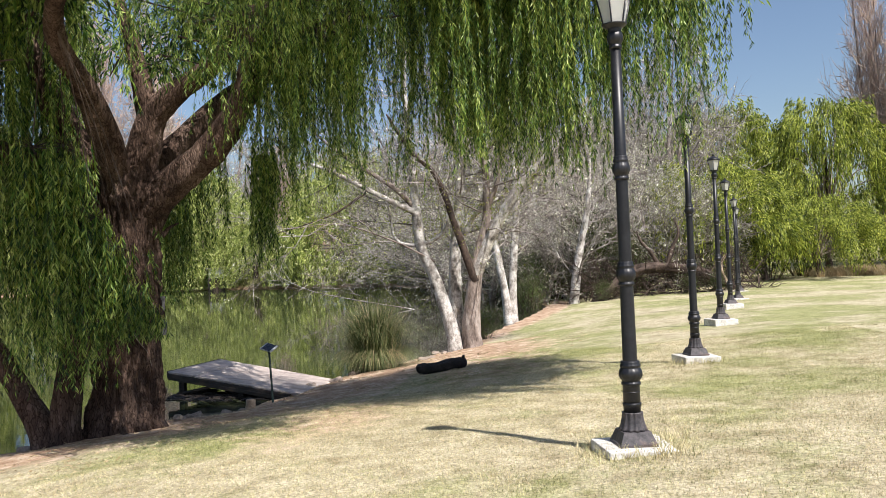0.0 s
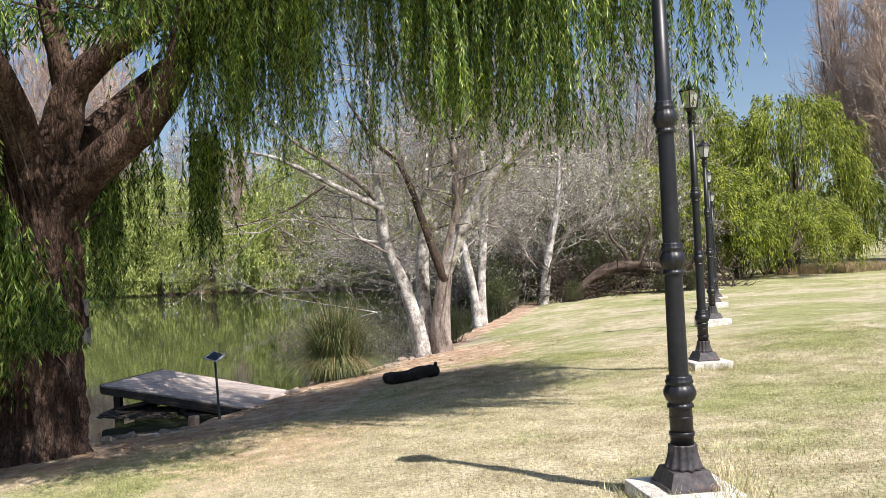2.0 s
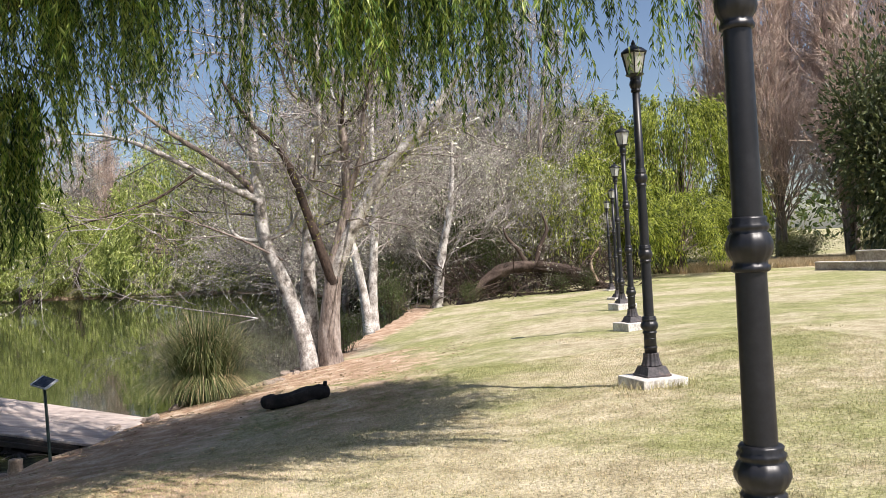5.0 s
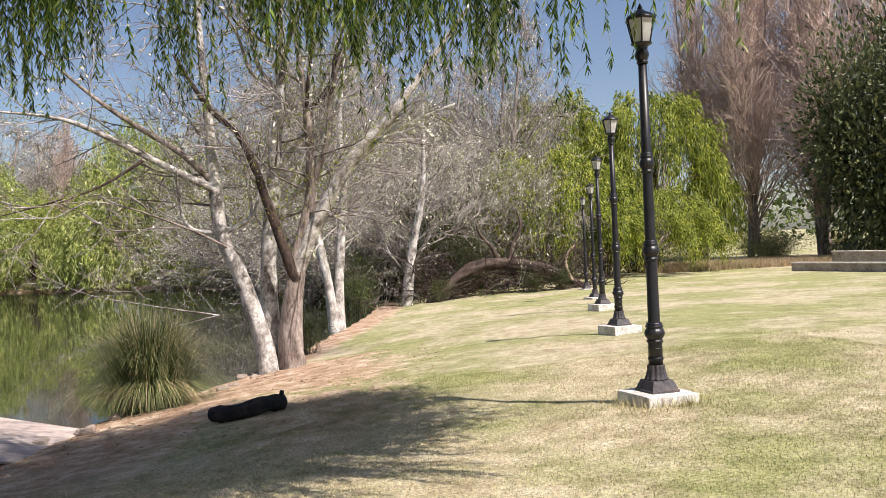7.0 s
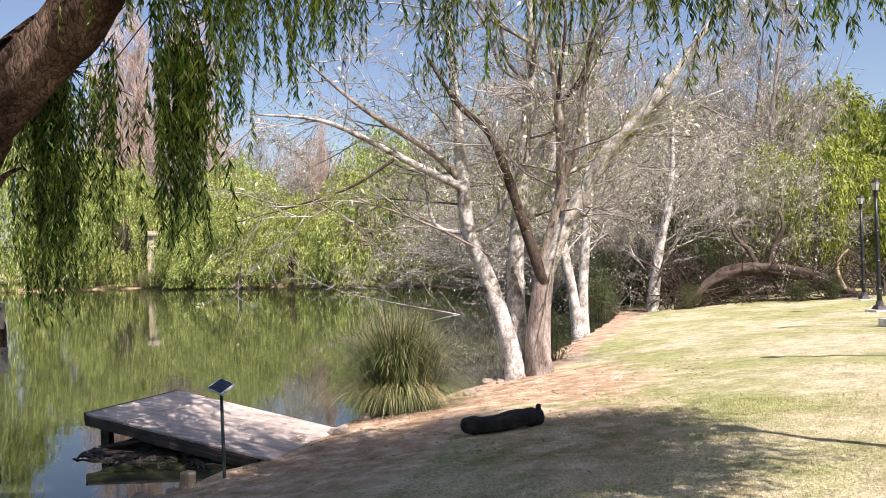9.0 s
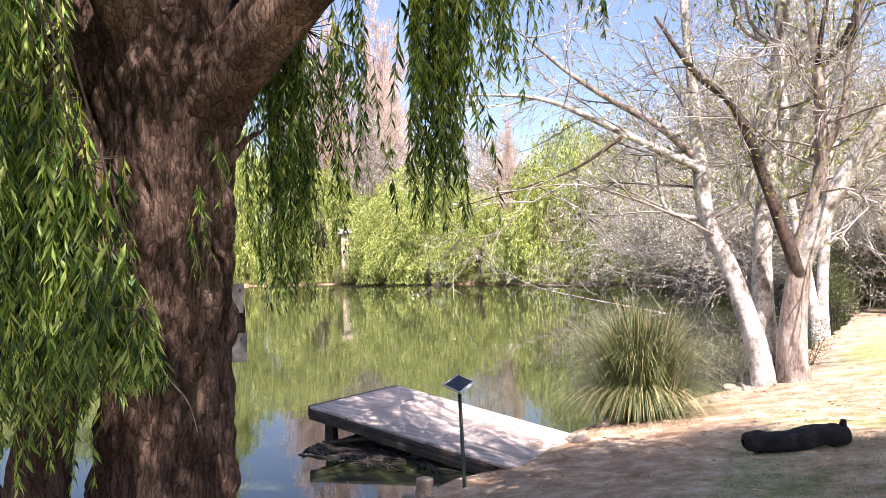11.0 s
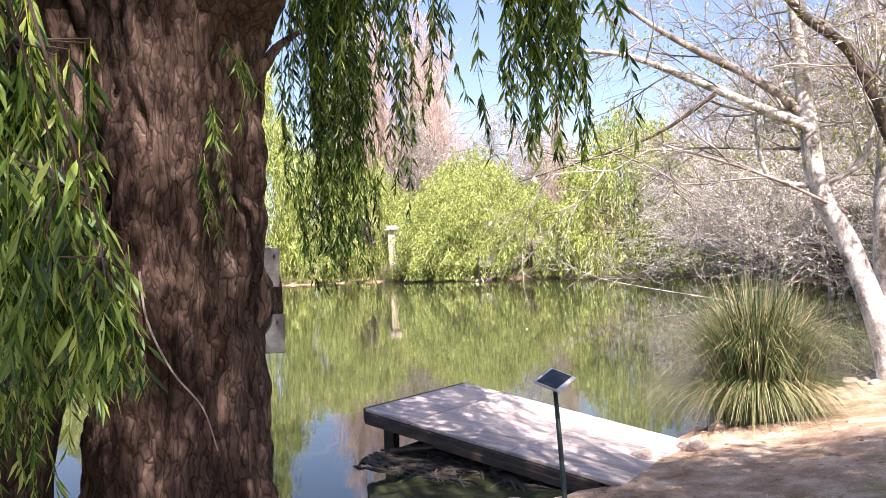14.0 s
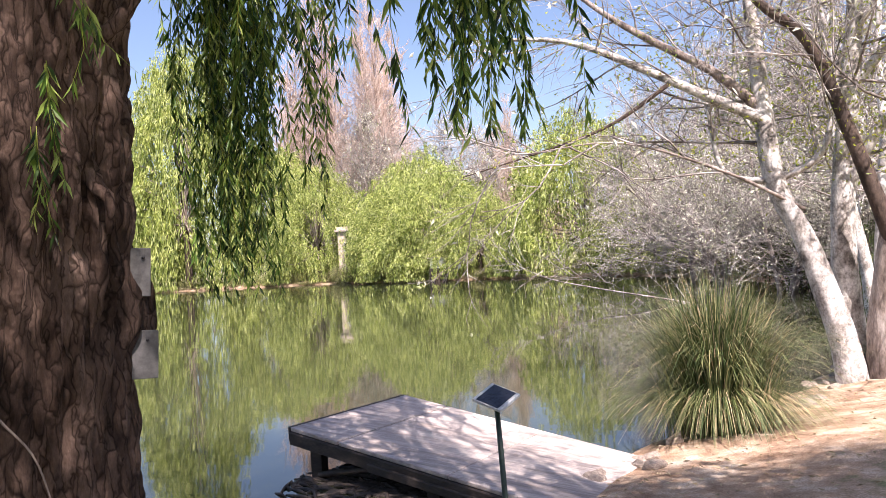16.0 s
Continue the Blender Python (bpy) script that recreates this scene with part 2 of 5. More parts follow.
OLD_WALL = rough_stuff("weathered_concrete", [(0.24, 0.20, 0.17), (0.38, 0.33, 0.29), (0.50, 0.45, 0.41)], 1.2, 0.9, relief=0.5, depth=0.015)
DECK = rough_stuff("weathered_deck", [(0.29, 0.235, 0.21), (0.47, 0.395, 0.355), (0.61, 0.53, 0.475)], 1.6, 0.75, (0.5, 4.0, 1), relief=0.35, depth=0.006, fine=6)
OLD_WOOD = rough_stuff("dark_wet_timber", [(0.016, 0.012, 0.01), (0.038, 0.028, 0.022), (0.075, 0.055, 0.045)], 2.5, 0.7, (0.6, 3.0, 3.0), relief=0.5, depth=0.008)
# rough black for the unidentified lump on the lawn
LUMP_BLACK = rough_stuff("lump_black", [(0.006, 0.005, 0.005), (0.014, 0.011, 0.01), (0.035, 0.028, 0.026)], 4.0, 0.9, relief=0.8, depth=0.02)
CUT_WOOD = rough_stuff("cut_wood", [(0.30, 0.20, 0.13), (0.45, 0.33, 0.23), (0.55, 0.43, 0.32)], 4.0, 0.85, relief=0.5)
BOARD = rough_stuff("grey_sign_board", [(0.07, 0.067, 0.065), (0.10, 0.096, 0.093), (0.135, 0.13, 0.125)], 3.0, 0.7, relief=0.15)
GREEN_POST = rough_stuff("dark_green_paint", [(0.015, 0.03, 0.022), (0.025, 0.045, 0.032)], 4.0, 0.5, relief=0.15)
PLASTIC = rough_stuff("pale_plastic", [(0.62, 0.63, 0.62), (0.72, 0.73, 0.72)], 5.0, 0.4, relief=0.05)
CELL = rough_stuff("solar_cell", [(0.02, 0.024, 0.035), (0.035, 0.04, 0.055)], 6.0, 0.2, relief=0.02)
CREAM = rough_stuff("cream_plaster", [(0.42, 0.34, 0.26), (0.53, 0.44, 0.35), (0.60, 0.52, 0.43)], 0.8, 0.9, relief=0.2)
STONE = rough_stuff("bank_stone", [(0.20, 0.15, 0.12), (0.33, 0.26, 0.21), (0.45, 0.38, 0.31)], 4.0, 0.9, relief=0.6)
FROST, ft, fb = nodes_of("frosted_glass")
fb.inputs["Base Color"].default_value = (0.86, 0.86, 0.82, 1)
fb.inputs["Roughness"].default_value = 0.35
fb.inputs["Transmission Weight"].default_value = 0.55


# ---- shaping helpers ----
RNG = np.random.default_rng(7)


def mesh_of(name, verts, quads=None, tris=None, smooth=False):
    """A mesh from arrays of corners, four-sided and three-sided faces."""
    me = bpy.data.meshes.new(name)
    verts = np.asarray(verts, dtype=np.float32)
    q = np.zeros((0, 4), int) if quads is None or len(quads) == 0 else np.asarray(quads)
    f = np.zeros((0, 3), int) if tris is None or len(tris) == 0 else np.asarray(tris)
    me.vertices.add(len(verts))
    me.vertices.foreach_set("co", verts.ravel())
    me.loops.add(q.size + f.size)
    me.loops.foreach_set("vertex_index", np.concatenate((q.ravel(), f.ravel())).astype(np.int32))
    me.polygons.add(len(q) + len(f))
    starts = np.concatenate((np.arange(len(q)) * 4, q.size + np.arange(len(f)) * 3))
    me.polygons.foreach_set("loop_start", starts.astype(np.int32))
    me.polygons.foreach_set("use_smooth", np.full(len(q) + len(f), smooth))
    me.update(calc_edges=True)
    return me


class Heap:
    """Collects pieces of one mesh."""

    def __init__(self):
        self.v, self.q, self.t, self.n = [], [], [], 0

    def add(self, verts, quads=None, tris=None):
        if quads is not None and len(quads):
            self.q.append(np.asarray(quads) + self.n)
        if tris is not None and len(tris):
            self.t.append(np.asarray(tris) + self.n)
        self.v.append(np.asarray(verts, dtype=float))
        self.n += len(verts)

    def mesh(self, name, smooth=False):
        return mesh_of(name, np.concatenate(self.v), np.concatenate(self.q) if self.q else None, np.concatenate(self.t) if self.t else None, smooth)


def thing(name, label, category, at=None, group="", kind=""):
    ob = new(name)
    ob.matrix_world = at if at is not None else Matrix.Identity(4)
    return tagged(ob, label, category, group, kind)


def part(name, me, material, parent, label="", kind=""):
    """Links a mesh, a bmesh or a heap as one object under a thing or a part."""
    if isinstance(me, bmesh.types.BMesh):
        bm, me = me, bpy.data.meshes.new(name)
        bm.to_mesh(me)
        bm.free()
    elif isinstance(me, Heap):
        me = me.mesh(name, True)
    if not me.materials:
        me.materials.append(material)
    ob = new(name, me)
    ob.parent = parent
    return tagged(ob, label, kind=kind)


def tube(heap, pts, radii, seg=6, cap=True, rough=0.0):
    """A round, tapering limb along points."""
    p = np.asarray(pts, dtype=float)
    r = np.asarray(radii, dtype=float)
    n = len(p)
    d = np.gradient(p, axis=0)
    d /= np.linalg.norm(d, axis=1)[:, None] + 1e-9
    ref = np.array((0.31, 0.95, 0.05)) if abs(d[0, 1]) < 0.9 else np.array((0.95, 0.31, 0.05))
    u = np.cross(d, ref)
    u /= np.linalg.norm(u, axis=1)[:, None] + 1e-9
    w = np.cross(d, u)
    a = np.arange(seg) * 2 * np.pi / seg
    ring = u[:, None] * np.cos(a)[None, :, None] + w[:, None] * np.sin(a)[None, :, None]
    rr = np.repeat(r[:, None], seg, 1)
    if rough:
        rr = rr * (1 + rough * RNG.normal(0, 1, rr.shape))
    v = (p[:, None] + ring * rr[:, :, None]).reshape(-1, 3)
    i, j = np.meshgrid(np.arange(n - 1), np.arange(seg), indexing="ij")
    k = (j + 1) % seg
    q = np.stack((i * seg + j, i * seg + k, (i + 1) * seg + k, (i + 1) * seg + j), -1).reshape(-1, 4)
    t = None
    if cap:
        v = np.concatenate((v, p[-1:]))
        e = np.arange(seg)
        t = np.stack(((n - 1) * seg + e, (n - 1) * seg + (e + 1) % seg, np.full(seg, n * seg)), -1)
    heap.add(v, q, t)


def curve_through(pts, steps):
    """A smooth line through points (Catmull-Rom)."""
    p = np.asarray(pts, dtype=float)
    p = np.concatenate((2 * p[:1] - p[1:2], p, 2 * p[-1:] - p[-2:-1]))
    out = []
    for i in range(1, len(p) - 2):
        t = np.linspace(0, 1, steps, endpoint=False)[:, None]
        a, b, c, d = p[i - 1:i + 3]
        out.append(0.5 * (2 * b + (c - a) * t + (2 * a - 5 * b + 4 * c - d) * t ** 2 + (3 * b - a - 3 * c + d) * t ** 3))
    out.append(p[-2:-1])
    return np.concatenate(out)


def leaves(heap, base, way, length, width, fold=0.25):
    """Pointed leaves, each folded a little along its middle."""
    n = len(base)
    way = way / (np.linalg.norm(way, axis=1)[:, None] + 1e-9)
    side = np.cross(way, RNG.normal(0, 1, (n, 3)))
    side /= np.linalg.norm(side, axis=1)[:, None] + 1e-9
    up = np.cross(side, way)
    le, wi = np.broadcast_to(length, n)[:, None], np.broadcast_to(width, n)[:, None]
    mid = base + way * le * 0.42
    v = np.stack((base, mid + side * wi / 2 + up * wi * fold, base + way * le, mid - side * wi / 2 + up * wi * fold), 1).reshape(-1, 3)
    k = np.arange(n)[:, None] * 4
    heap.add(v, None, np.concatenate((k + np.array((0, 1, 2)), k + np.array((0, 2, 3)))))


def box(bm, size, centre, turn=None, bevel=0.0):
    made = bmesh.ops.create_cube(bm, size=1.0)["verts"]
    bmesh.ops.scale(bm, vec=size, verts=made)
    if bevel:
        edges = list({e for v in made for e in v.link_edges})
        made = bmesh.ops.bevel(bm, geom=edges, offset=bevel, segments=2, affect="EDGES", profile=0.6)["verts"]
    if turn is not None:
        bmesh.ops.rotate(bm, cent=(0, 0, 0), matrix=turn, verts=made)
    bmesh.ops.translate(bm, vec=centre, verts=made)
    return made


def lathe(profile, seg=24, lobes=0, depth=0.0):
    """A turned body from (radius, height) pairs; lobes flute it."""
    h = Heap()
    r = np.array([k[0] for k in profile])
    z = np.array([k[1] for k in profile])
    a = np.arange(seg) * 2 * np.pi / seg
    f = 1 + depth * np.cos(lobes * a) if lobes else np.ones(seg)
    v = np.stack((r[:, None] * np.cos(a) * f, r[:, None] * np.sin(a) * f, np.repeat(z[:, None], seg, 1)), -1).reshape(-1, 3)
    n = len(r)
    i, j = np.meshgrid(np.arange(n - 1), np.arange(seg), indexing="ij")
    k = (j + 1) % seg
    q = np.stack((i * seg + j, i * seg + k, (i + 1) * seg + k, (i + 1) * seg + j), -1).reshape(-1, 4)
    v = np.concatenate((v, ((0, 0, z[0]), (0, 0, z[-1]))))
    e = np.arange(seg)
    t = np.concatenate((np.stack(((e + 1) % seg, e, np.full(seg, n * seg)), -1), np.stack(((n - 1) * seg + e, (n - 1) * seg + (e + 1) % seg, np.full(seg, n * seg + 1)), -1)))
    h.add(v, q, t)
    return h


# ---- the lie of the land ----
SHORE = np.array([(-40, -60), (-24, -20), (-13, 4), (-8.4, 11.0), (-6.5, 13.75), (-5.15, 15.1), (-4.8, 17.4), (-4.4, 19.0), (-2.7, 22.8), (-2.0, 25.4),
                  (-1.0, 30.5), (0.2, 37.0), (1.1, 44.0), (-2, 56), (-8, 70), (-17, 84), (-28, 90), (-42, 95), (-62, 103), (-78, 101), (-100, 92), (-130, 60), (-130, -60)], float)


def inland(x, y):
    """Metres from the water's edge, less than nothing on the lake."""
    x, y = np.asarray(x, float), np.asarray(y, float)
    best = np.full(x.shape, 1e9)
    inside = np.zeros(x.shape, bool)
    for (ax, ay), (bx, by) in zip(SHORE, np.roll(SHORE, -1, 0)):
        ex, ey = bx - ax, by - ay
        s = np.clip(((x - ax) * ex + (y - ay) * ey) / (ex * ex + ey * ey), 0, 1)
        best = np.minimum(best, np.hypot(x - ax - s * ex, y - ay - s * ey))
        if ey:
            cross = (ay > y) != (by > y)
            inside ^= cross & (x < ex * (y - ay) / ey + ax)
    return np.where(inside, -best, best)


def height(x, y):
    x, y = np.asarray(x, float), np.asarray(y, float)
    d = inland(x, y) + 0.16 * np.sin(x * 2.1 + y * 1.3) * np.sin(y * 1.7 - x)
    s = np.clip(y / 42, 0, 1)
    s = s * s * (3 - 2 * s)
    top, reach = 2.15 - 1.4 * s, 12 - 6 * s
    land = top * (1 - np.exp(-np.maximum(d, 0) / reach)) + 0.02 * np.sin(x * 1.1 + 0.5) * np.sin(y * 0.9) + 0.008 * np.sin(x * 5.3) * np.sin(y * 4.7)
    land = land + 0.13 * np.exp(-((x - 7) / 4) ** 2 - ((y - 23) / 7) ** 2)
    bed = np.maximum(0.28 * d, -1.6)
    return np.where(d > 0, land + 0.01, bed)


def level(x, y):
    return float(height(np.array([x]), np.array([y]))[0])


def stretched(lo, hi, step, far, grow=1.16):
    a = list(np.arange(lo, hi + step / 2, step))
    s = step
    while a[-1] < far:
        s *= grow
        a.append(a[-1] + s)
    s = step
    while a[0] > -far:
        s *= grow
        a.insert(0, a[0] - s)
    return np.array(a)


def build_ground():
    gx, gy = stretched(-11, 11, 0.2, 1800), stretched(-4, 40, 0.22, 1800)
    x, y = np.meshgrid(gx, gy, indexing="ij")
    z = height(x, y)
    nx, ny = x.shape
    i, j = np.meshgrid(np.arange(nx - 1), np.arange(ny - 1), indexing="ij")
    q = np.stack((i * ny + j, (i + 1) * ny + j, (i + 1) * ny + j + 1, i * ny + j + 1), -1).reshape(-1, 4)
    me = mesh_of("ground", np.stack((x, y, z), -1).reshape(-1, 3), q, None, True)
    d = inland(x, y)
    soil = np.clip(1.15 - (d - np.where(y < 24, 1.2, 0.5)) / np.where(y < 13, 4.4, np.where(y < 24, 3.2, np.where(y < 60, 1.3, 5.0))), 0, 1)
    soil = np.maximum(soil, 0.75 * np.exp(-(((x + 0.2) / 2.2) ** 2 + ((y - 20.5) / 4.0) ** 2)))
    soil = np.maximum(soil, 0.72 * np.exp(-(((x - 0.1) / 1.9) ** 2 + ((y - 15.5) / 3.6) ** 2)))
    soil = np.maximum(soil, 0.62 * np.exp(-(((x + 1.7) / 1.9) ** 2 + ((y - 10.0) / 4.0) ** 2)))
    at = me.attributes.new("soil", "FLOAT", "POINT")
    at.data.foreach_set("value", soil.ravel().astype(np.float32))
    me.materials.append(GROUND)
    tagged(new("ground", me), "dry yellow-green lawn sloping to a bare earth bank", "ground", kind="structure")


def build_water():
    h = Heap()
    h.add([(-140, -70, 0), (20, -70, 0), (20, 112, 0), (-140, 112, 0)], [(0, 1, 2, 3)])
    me = h.mesh("water")
    me.materials.append(WATER)
    tagged(new("water", me), "calm green pond with faint ripples", "water", kind="structure")


build_ground()
build_water()


# ---- lamp posts ----
def build_lamp():
    lamp = thing("street_lamp", "black cast-iron park lamp post on a whitewashed concrete block", "street lamp", group="row of lamps on the lawn")
    bm = bmesh.new()
    box(bm, (0.64, 0.64, 0.34), (0, 0, -0.05), bevel=0.015)
    for v in bm.verts:
        v.co += Vector((noise.noise(v.co * 5), noise.noise(v.co * 6 + Vector((3, 0, 0))), noise.noise(v.co * 4))) * 0.018
    part("footing", bm, CONCRETE, lamp, "chipped whitewashed concrete block")
    bm = bmesh.new()
    box(bm, (0.355, 0.355, 0.035), (0, 0, 0.1375), bevel=0.008)
    lo = bmesh.ops.create_cone(bm, cap_ends=True, segments=4, radius1=0.235, radius2=0.18, depth=0.10)["verts"]
    bmesh.ops.rotate(bm, cent=(0, 0, 0), matrix=Matrix.Rotation(radians(45), 3, "Z"), verts=lo)
    bmesh.ops.translate(bm, vec=(0, 0, 0.205), verts=lo)
    part("base_plate", bm, RUSTY, lamp, "dusty flared square iron foot")
    part("leaf_collar", lathe([(0.13, 0.255), (0.12, 0.275), (0.108, 0.31), (0.096, 0.36), (0.091, 0.41), (0.095, 0.42)], 48, 12, 0.07), RUSTY, lamp, "fluted collar with rust at its foot")
    part("shaft", lathe([(0.08, 0.41), (0.078, 0.72), (0.068, 0.80), (0.061, 1.69), (0.055, 2.67), (0.046, 3.92)], 24), IRON, lamp)

    def collar(z, r, lobes=0):
        k = [(1.0, -0.10), (1.14, -0.095), (1.14, -0.075), (1.02, -0.07), (1.02, -0.055), (1.2, -0.04), (1.38, -0.01), (1.38, 0.02), (1.18, 0.055), (1.05, 0.06), (1.2, 0.075), (1.2, 0.09), (1.05, 0.10), (1.12, 0.115), (1.0, 0.125)]
        part("collar", lathe([(r * a, z + b) for a, b in k], 32, lobes, 0.04 if lobes else 0), IRON, lamp)

    part("band", lathe([(0.079, 0.475), (0.087, 0.48), (0.087, 0.505), (0.079, 0.51)], 24), IRON, lamp)
    part("band", lathe([(0.078, 0.60), (0.082, 0.604), (0.082, 0.612), (0.078, 0.616)], 24), IRON, lamp)
    collar(0.77, 0.079, 12)
    collar(1.69, 0.065, 12)
    collar(2.67, 0.059, 12)
    collar(3.89, 0.053, 10)
    lantern = part("lantern", lathe([(0.045, 3.900), (0.038, 3.952), (0.055, 3.977), (0.11, 4.007), (0.12, 4.020), (0.10, 4.025)], 24), IRON, lamp, "tapered lantern with frosted panes")
    for n in range(6):
        a, b = n * math.pi / 3, (n + 1) * math.pi / 3
        h = Heap()
        for r0, r1 in ((0.105, 0.165),):
            tube(h, [(r0 * math.cos(a), r0 * math.sin(a), 4.020), (r1 * math.cos(a), r1 * math.sin(a), 4.278)], [0.008, 0.008], 5)
        part("rib", h, IRON, lantern)
        h = Heap()
        c = [(math.cos(k) * r, math.sin(k) * r, z) for k, r, z in ((a, 0.10, 4.020), (b, 0.10, 4.020), (b, 0.16, 4.278), (a, 0.16, 4.278))]
        inner = [(x * 0.96, y * 0.96, z) for x, y, z in c]
        h.add(c + inner, [(0, 1, 2, 3), (7, 6, 5, 4), (0, 4, 5, 1), (3, 2, 6, 7)])
        part("pane", h.mesh("pane"), FROST, lantern)
    part("cap", lathe([(0.15, 4.274), (0.185, 4.278), (0.185, 4.296), (0.12, 4.347), (0.06, 4.373), (0.035, 4.399)], 6), IRON, lantern)
    part("finial", lathe([(0.02, 4.399), (0.03, 4.416), (0.022, 4.433), (0.006, 4.468)], 12), IRON, lantern)
    return lamp


LAMPS = [(2.33, 5.55, -0.06), (4.06, 12.70, 0.0), (5.9, 20.0, 0.04), (7.58, 27.0, 0.05), (9.28, 33.9, -0.05), (10.88, 41.05, -0.08)]
first_lamp = build_lamp()
for n, (x, y, up) in enumerate(LAMPS):
    m = pose(x, y, level(x, y) + up, 0, 0, 13 + (n * 37) % 5)
    if n:
        copy_thing(first_lamp, m)
    else:
        first_lamp.matrix_world = m


# ---- the big willow over the path ----
def furrowed(heap, pts, radii, seg=40, steps=10, deep=0.12, seed=0.0, fine=0.0):
    """A thick trunk with ridged bark and knots."""
    p = curve_through(pts, steps)
    r = np.interp(np.linspace(0, len(radii) - 1, len(p)), np.arange(len(radii)), radii)
    d = np.gradient(p, axis=0)
    d /= np.linalg.norm(d, axis=1)[:, None]
    u = np.cross(d, (0.2, 1, 0.1))
    u /= np.linalg.norm(u, axis=1)[:, None]
    w = np.cross(d, u)
    v = []
    for i in range(len(p)):
        for j in range(seg):
            a = 2 * math.pi * j / seg
            n = u[i] * math.cos(a) + w[i] * math.sin(a)
            k = Vector((n[0] * 3.4 + seed, n[1] * 3.4, p[i, 2] * 0.9))
            f = 1 + deep * (1.2 * abs(noise.noise(k * 1.7)) + 0.7 * noise.noise(k * 0.55) + 0.45 * abs(noise.noise(k * 4.1)) - 0.4)
            if fine:
                ridge = 1 - abs(noise.noise(Vector((n[0] * 9 + seed, n[1] * 9, p[i, 2] * 1.5)) + 0.5 * noise.noise_vector(k * 2)))
                f += 0.11 * fine * (ridge ** 3 - 0.5) + 0.035 * fine * noise.noise(Vector((n[0] * 26, n[1] * 26, p[i, 2] * 6)))
            v.append(p[i] + n * r[i] * f)
    n = len(p)
    i, j = np.meshgrid(np.arange(n - 1), np.arange(seg), indexing="ij")
    k = (j + 1) % seg
    q = np.stack((i * seg + j, i * seg + k, (i + 1) * seg + k, (i + 1) * seg + j), -1).reshape(-1, 4)
    v = np.concatenate((v, p[-1:]))
    e = np.arange(seg)
    heap.add(v, q, np.stack(((n - 1) * seg + e, (n - 1) * seg + (e + 1) % seg, np.full(seg, n * seg)), -1))
    return p


def hang(stems, leaf, x, y, z0, z1, gap=0.04, size=0.15, lean=(0.0, 0.0), gauge=0.004):
    """One drooping switch from z0 down to z1, with leaves all along it."""
    n = max(4, int((z0 - z1) / 0.35))
    t = np.linspace(0, 1, n)
    ph = RNG.uniform(0, 6.28, 2)
    sway = 0.10 * t * (z0 - z1) ** 0.5
    px = x + lean[0] * t + sway * np.sin(t * 3 + ph[0])
    py = y + lean[1] * t + sway * np.sin(t * 3.4 + ph[1])
    pz = z0 + (z1 - z0) * t
    p = np.stack((px, py, pz), 1)
    tube(stems, p, np.linspace(gauge, gauge * 0.35, n), 3, False)
    m = max(3, int((z0 - z1) / gap))
    s = np.sort(RNG.uniform(0.02, 1, m))
    b = np.stack([np.interp(s, t, p[:, k]) for k in range(3)], 1)
    a = RNG.uniform(0, 6.28, m)
    out = RNG.uniform(0.25, 0.8, m)
    way = np.stack((np.cos(a) * out, np.sin(a) * out, -np.ones(m)), 1)
    le = size * RNG.uniform(0.6, 1.2, m) * (1.05 - 0.35 * s)
    leaves(leaf, b, way, le, le * 0.17)


def spray(branch, stems, leaf, start, end, arch, count, low, spread=0.5, size=0.13, gap=0.02, from_t=0.35):
    """A bough from start to end that arches up, and switches that hang from its outer part down to about low."""
    s, e = np.array(start, float), np.array(end, float)
    mid = (s + e) / 2 + (0, 0, arch)
    p = curve_through([s, (s + mid) / 2 + (0, 0, arch * 0.3), mid, e], 5)
    tube(branch, p + RNG.normal(0, 0.04, p.shape), np.linspace(0.06, 0.012, len(p)), 6)
    for _ in range(count // 5 + 1):
        t = RNG.uniform(from_t, 1.0)
        c = p[int(t * (len(p) - 1))]
        gx, gy = c[:2] + RNG.normal(0, spread, 2)
        g1 = low + abs(RNG.normal(0, 1.1)) + RNG.uniform(-0.55, 0.3)
        for _ in range(5):
            x, y = gx + RNG.normal(0, 0.07), gy + RNG.normal(0, 0.07)
            z0 = c[2] + RNG.uniform(-0.3, 0.25)
            z1 = g1 + RNG.uniform(-0.1, 0.45)
            if z0 - z1 < 0.7:
                z1 = z0 - RNG.uniform(0.7, 1.4)
            tube(branch, [c, (c + (x, y, z0)) / 2 + (0, 0, 0.12), (x, y, z0)], [0.012, 0.008, 0.005], 4, False)
            hang(stems, leaf, x, y, z0, z1, gap, size, RNG.normal(0, 0.10, 2))


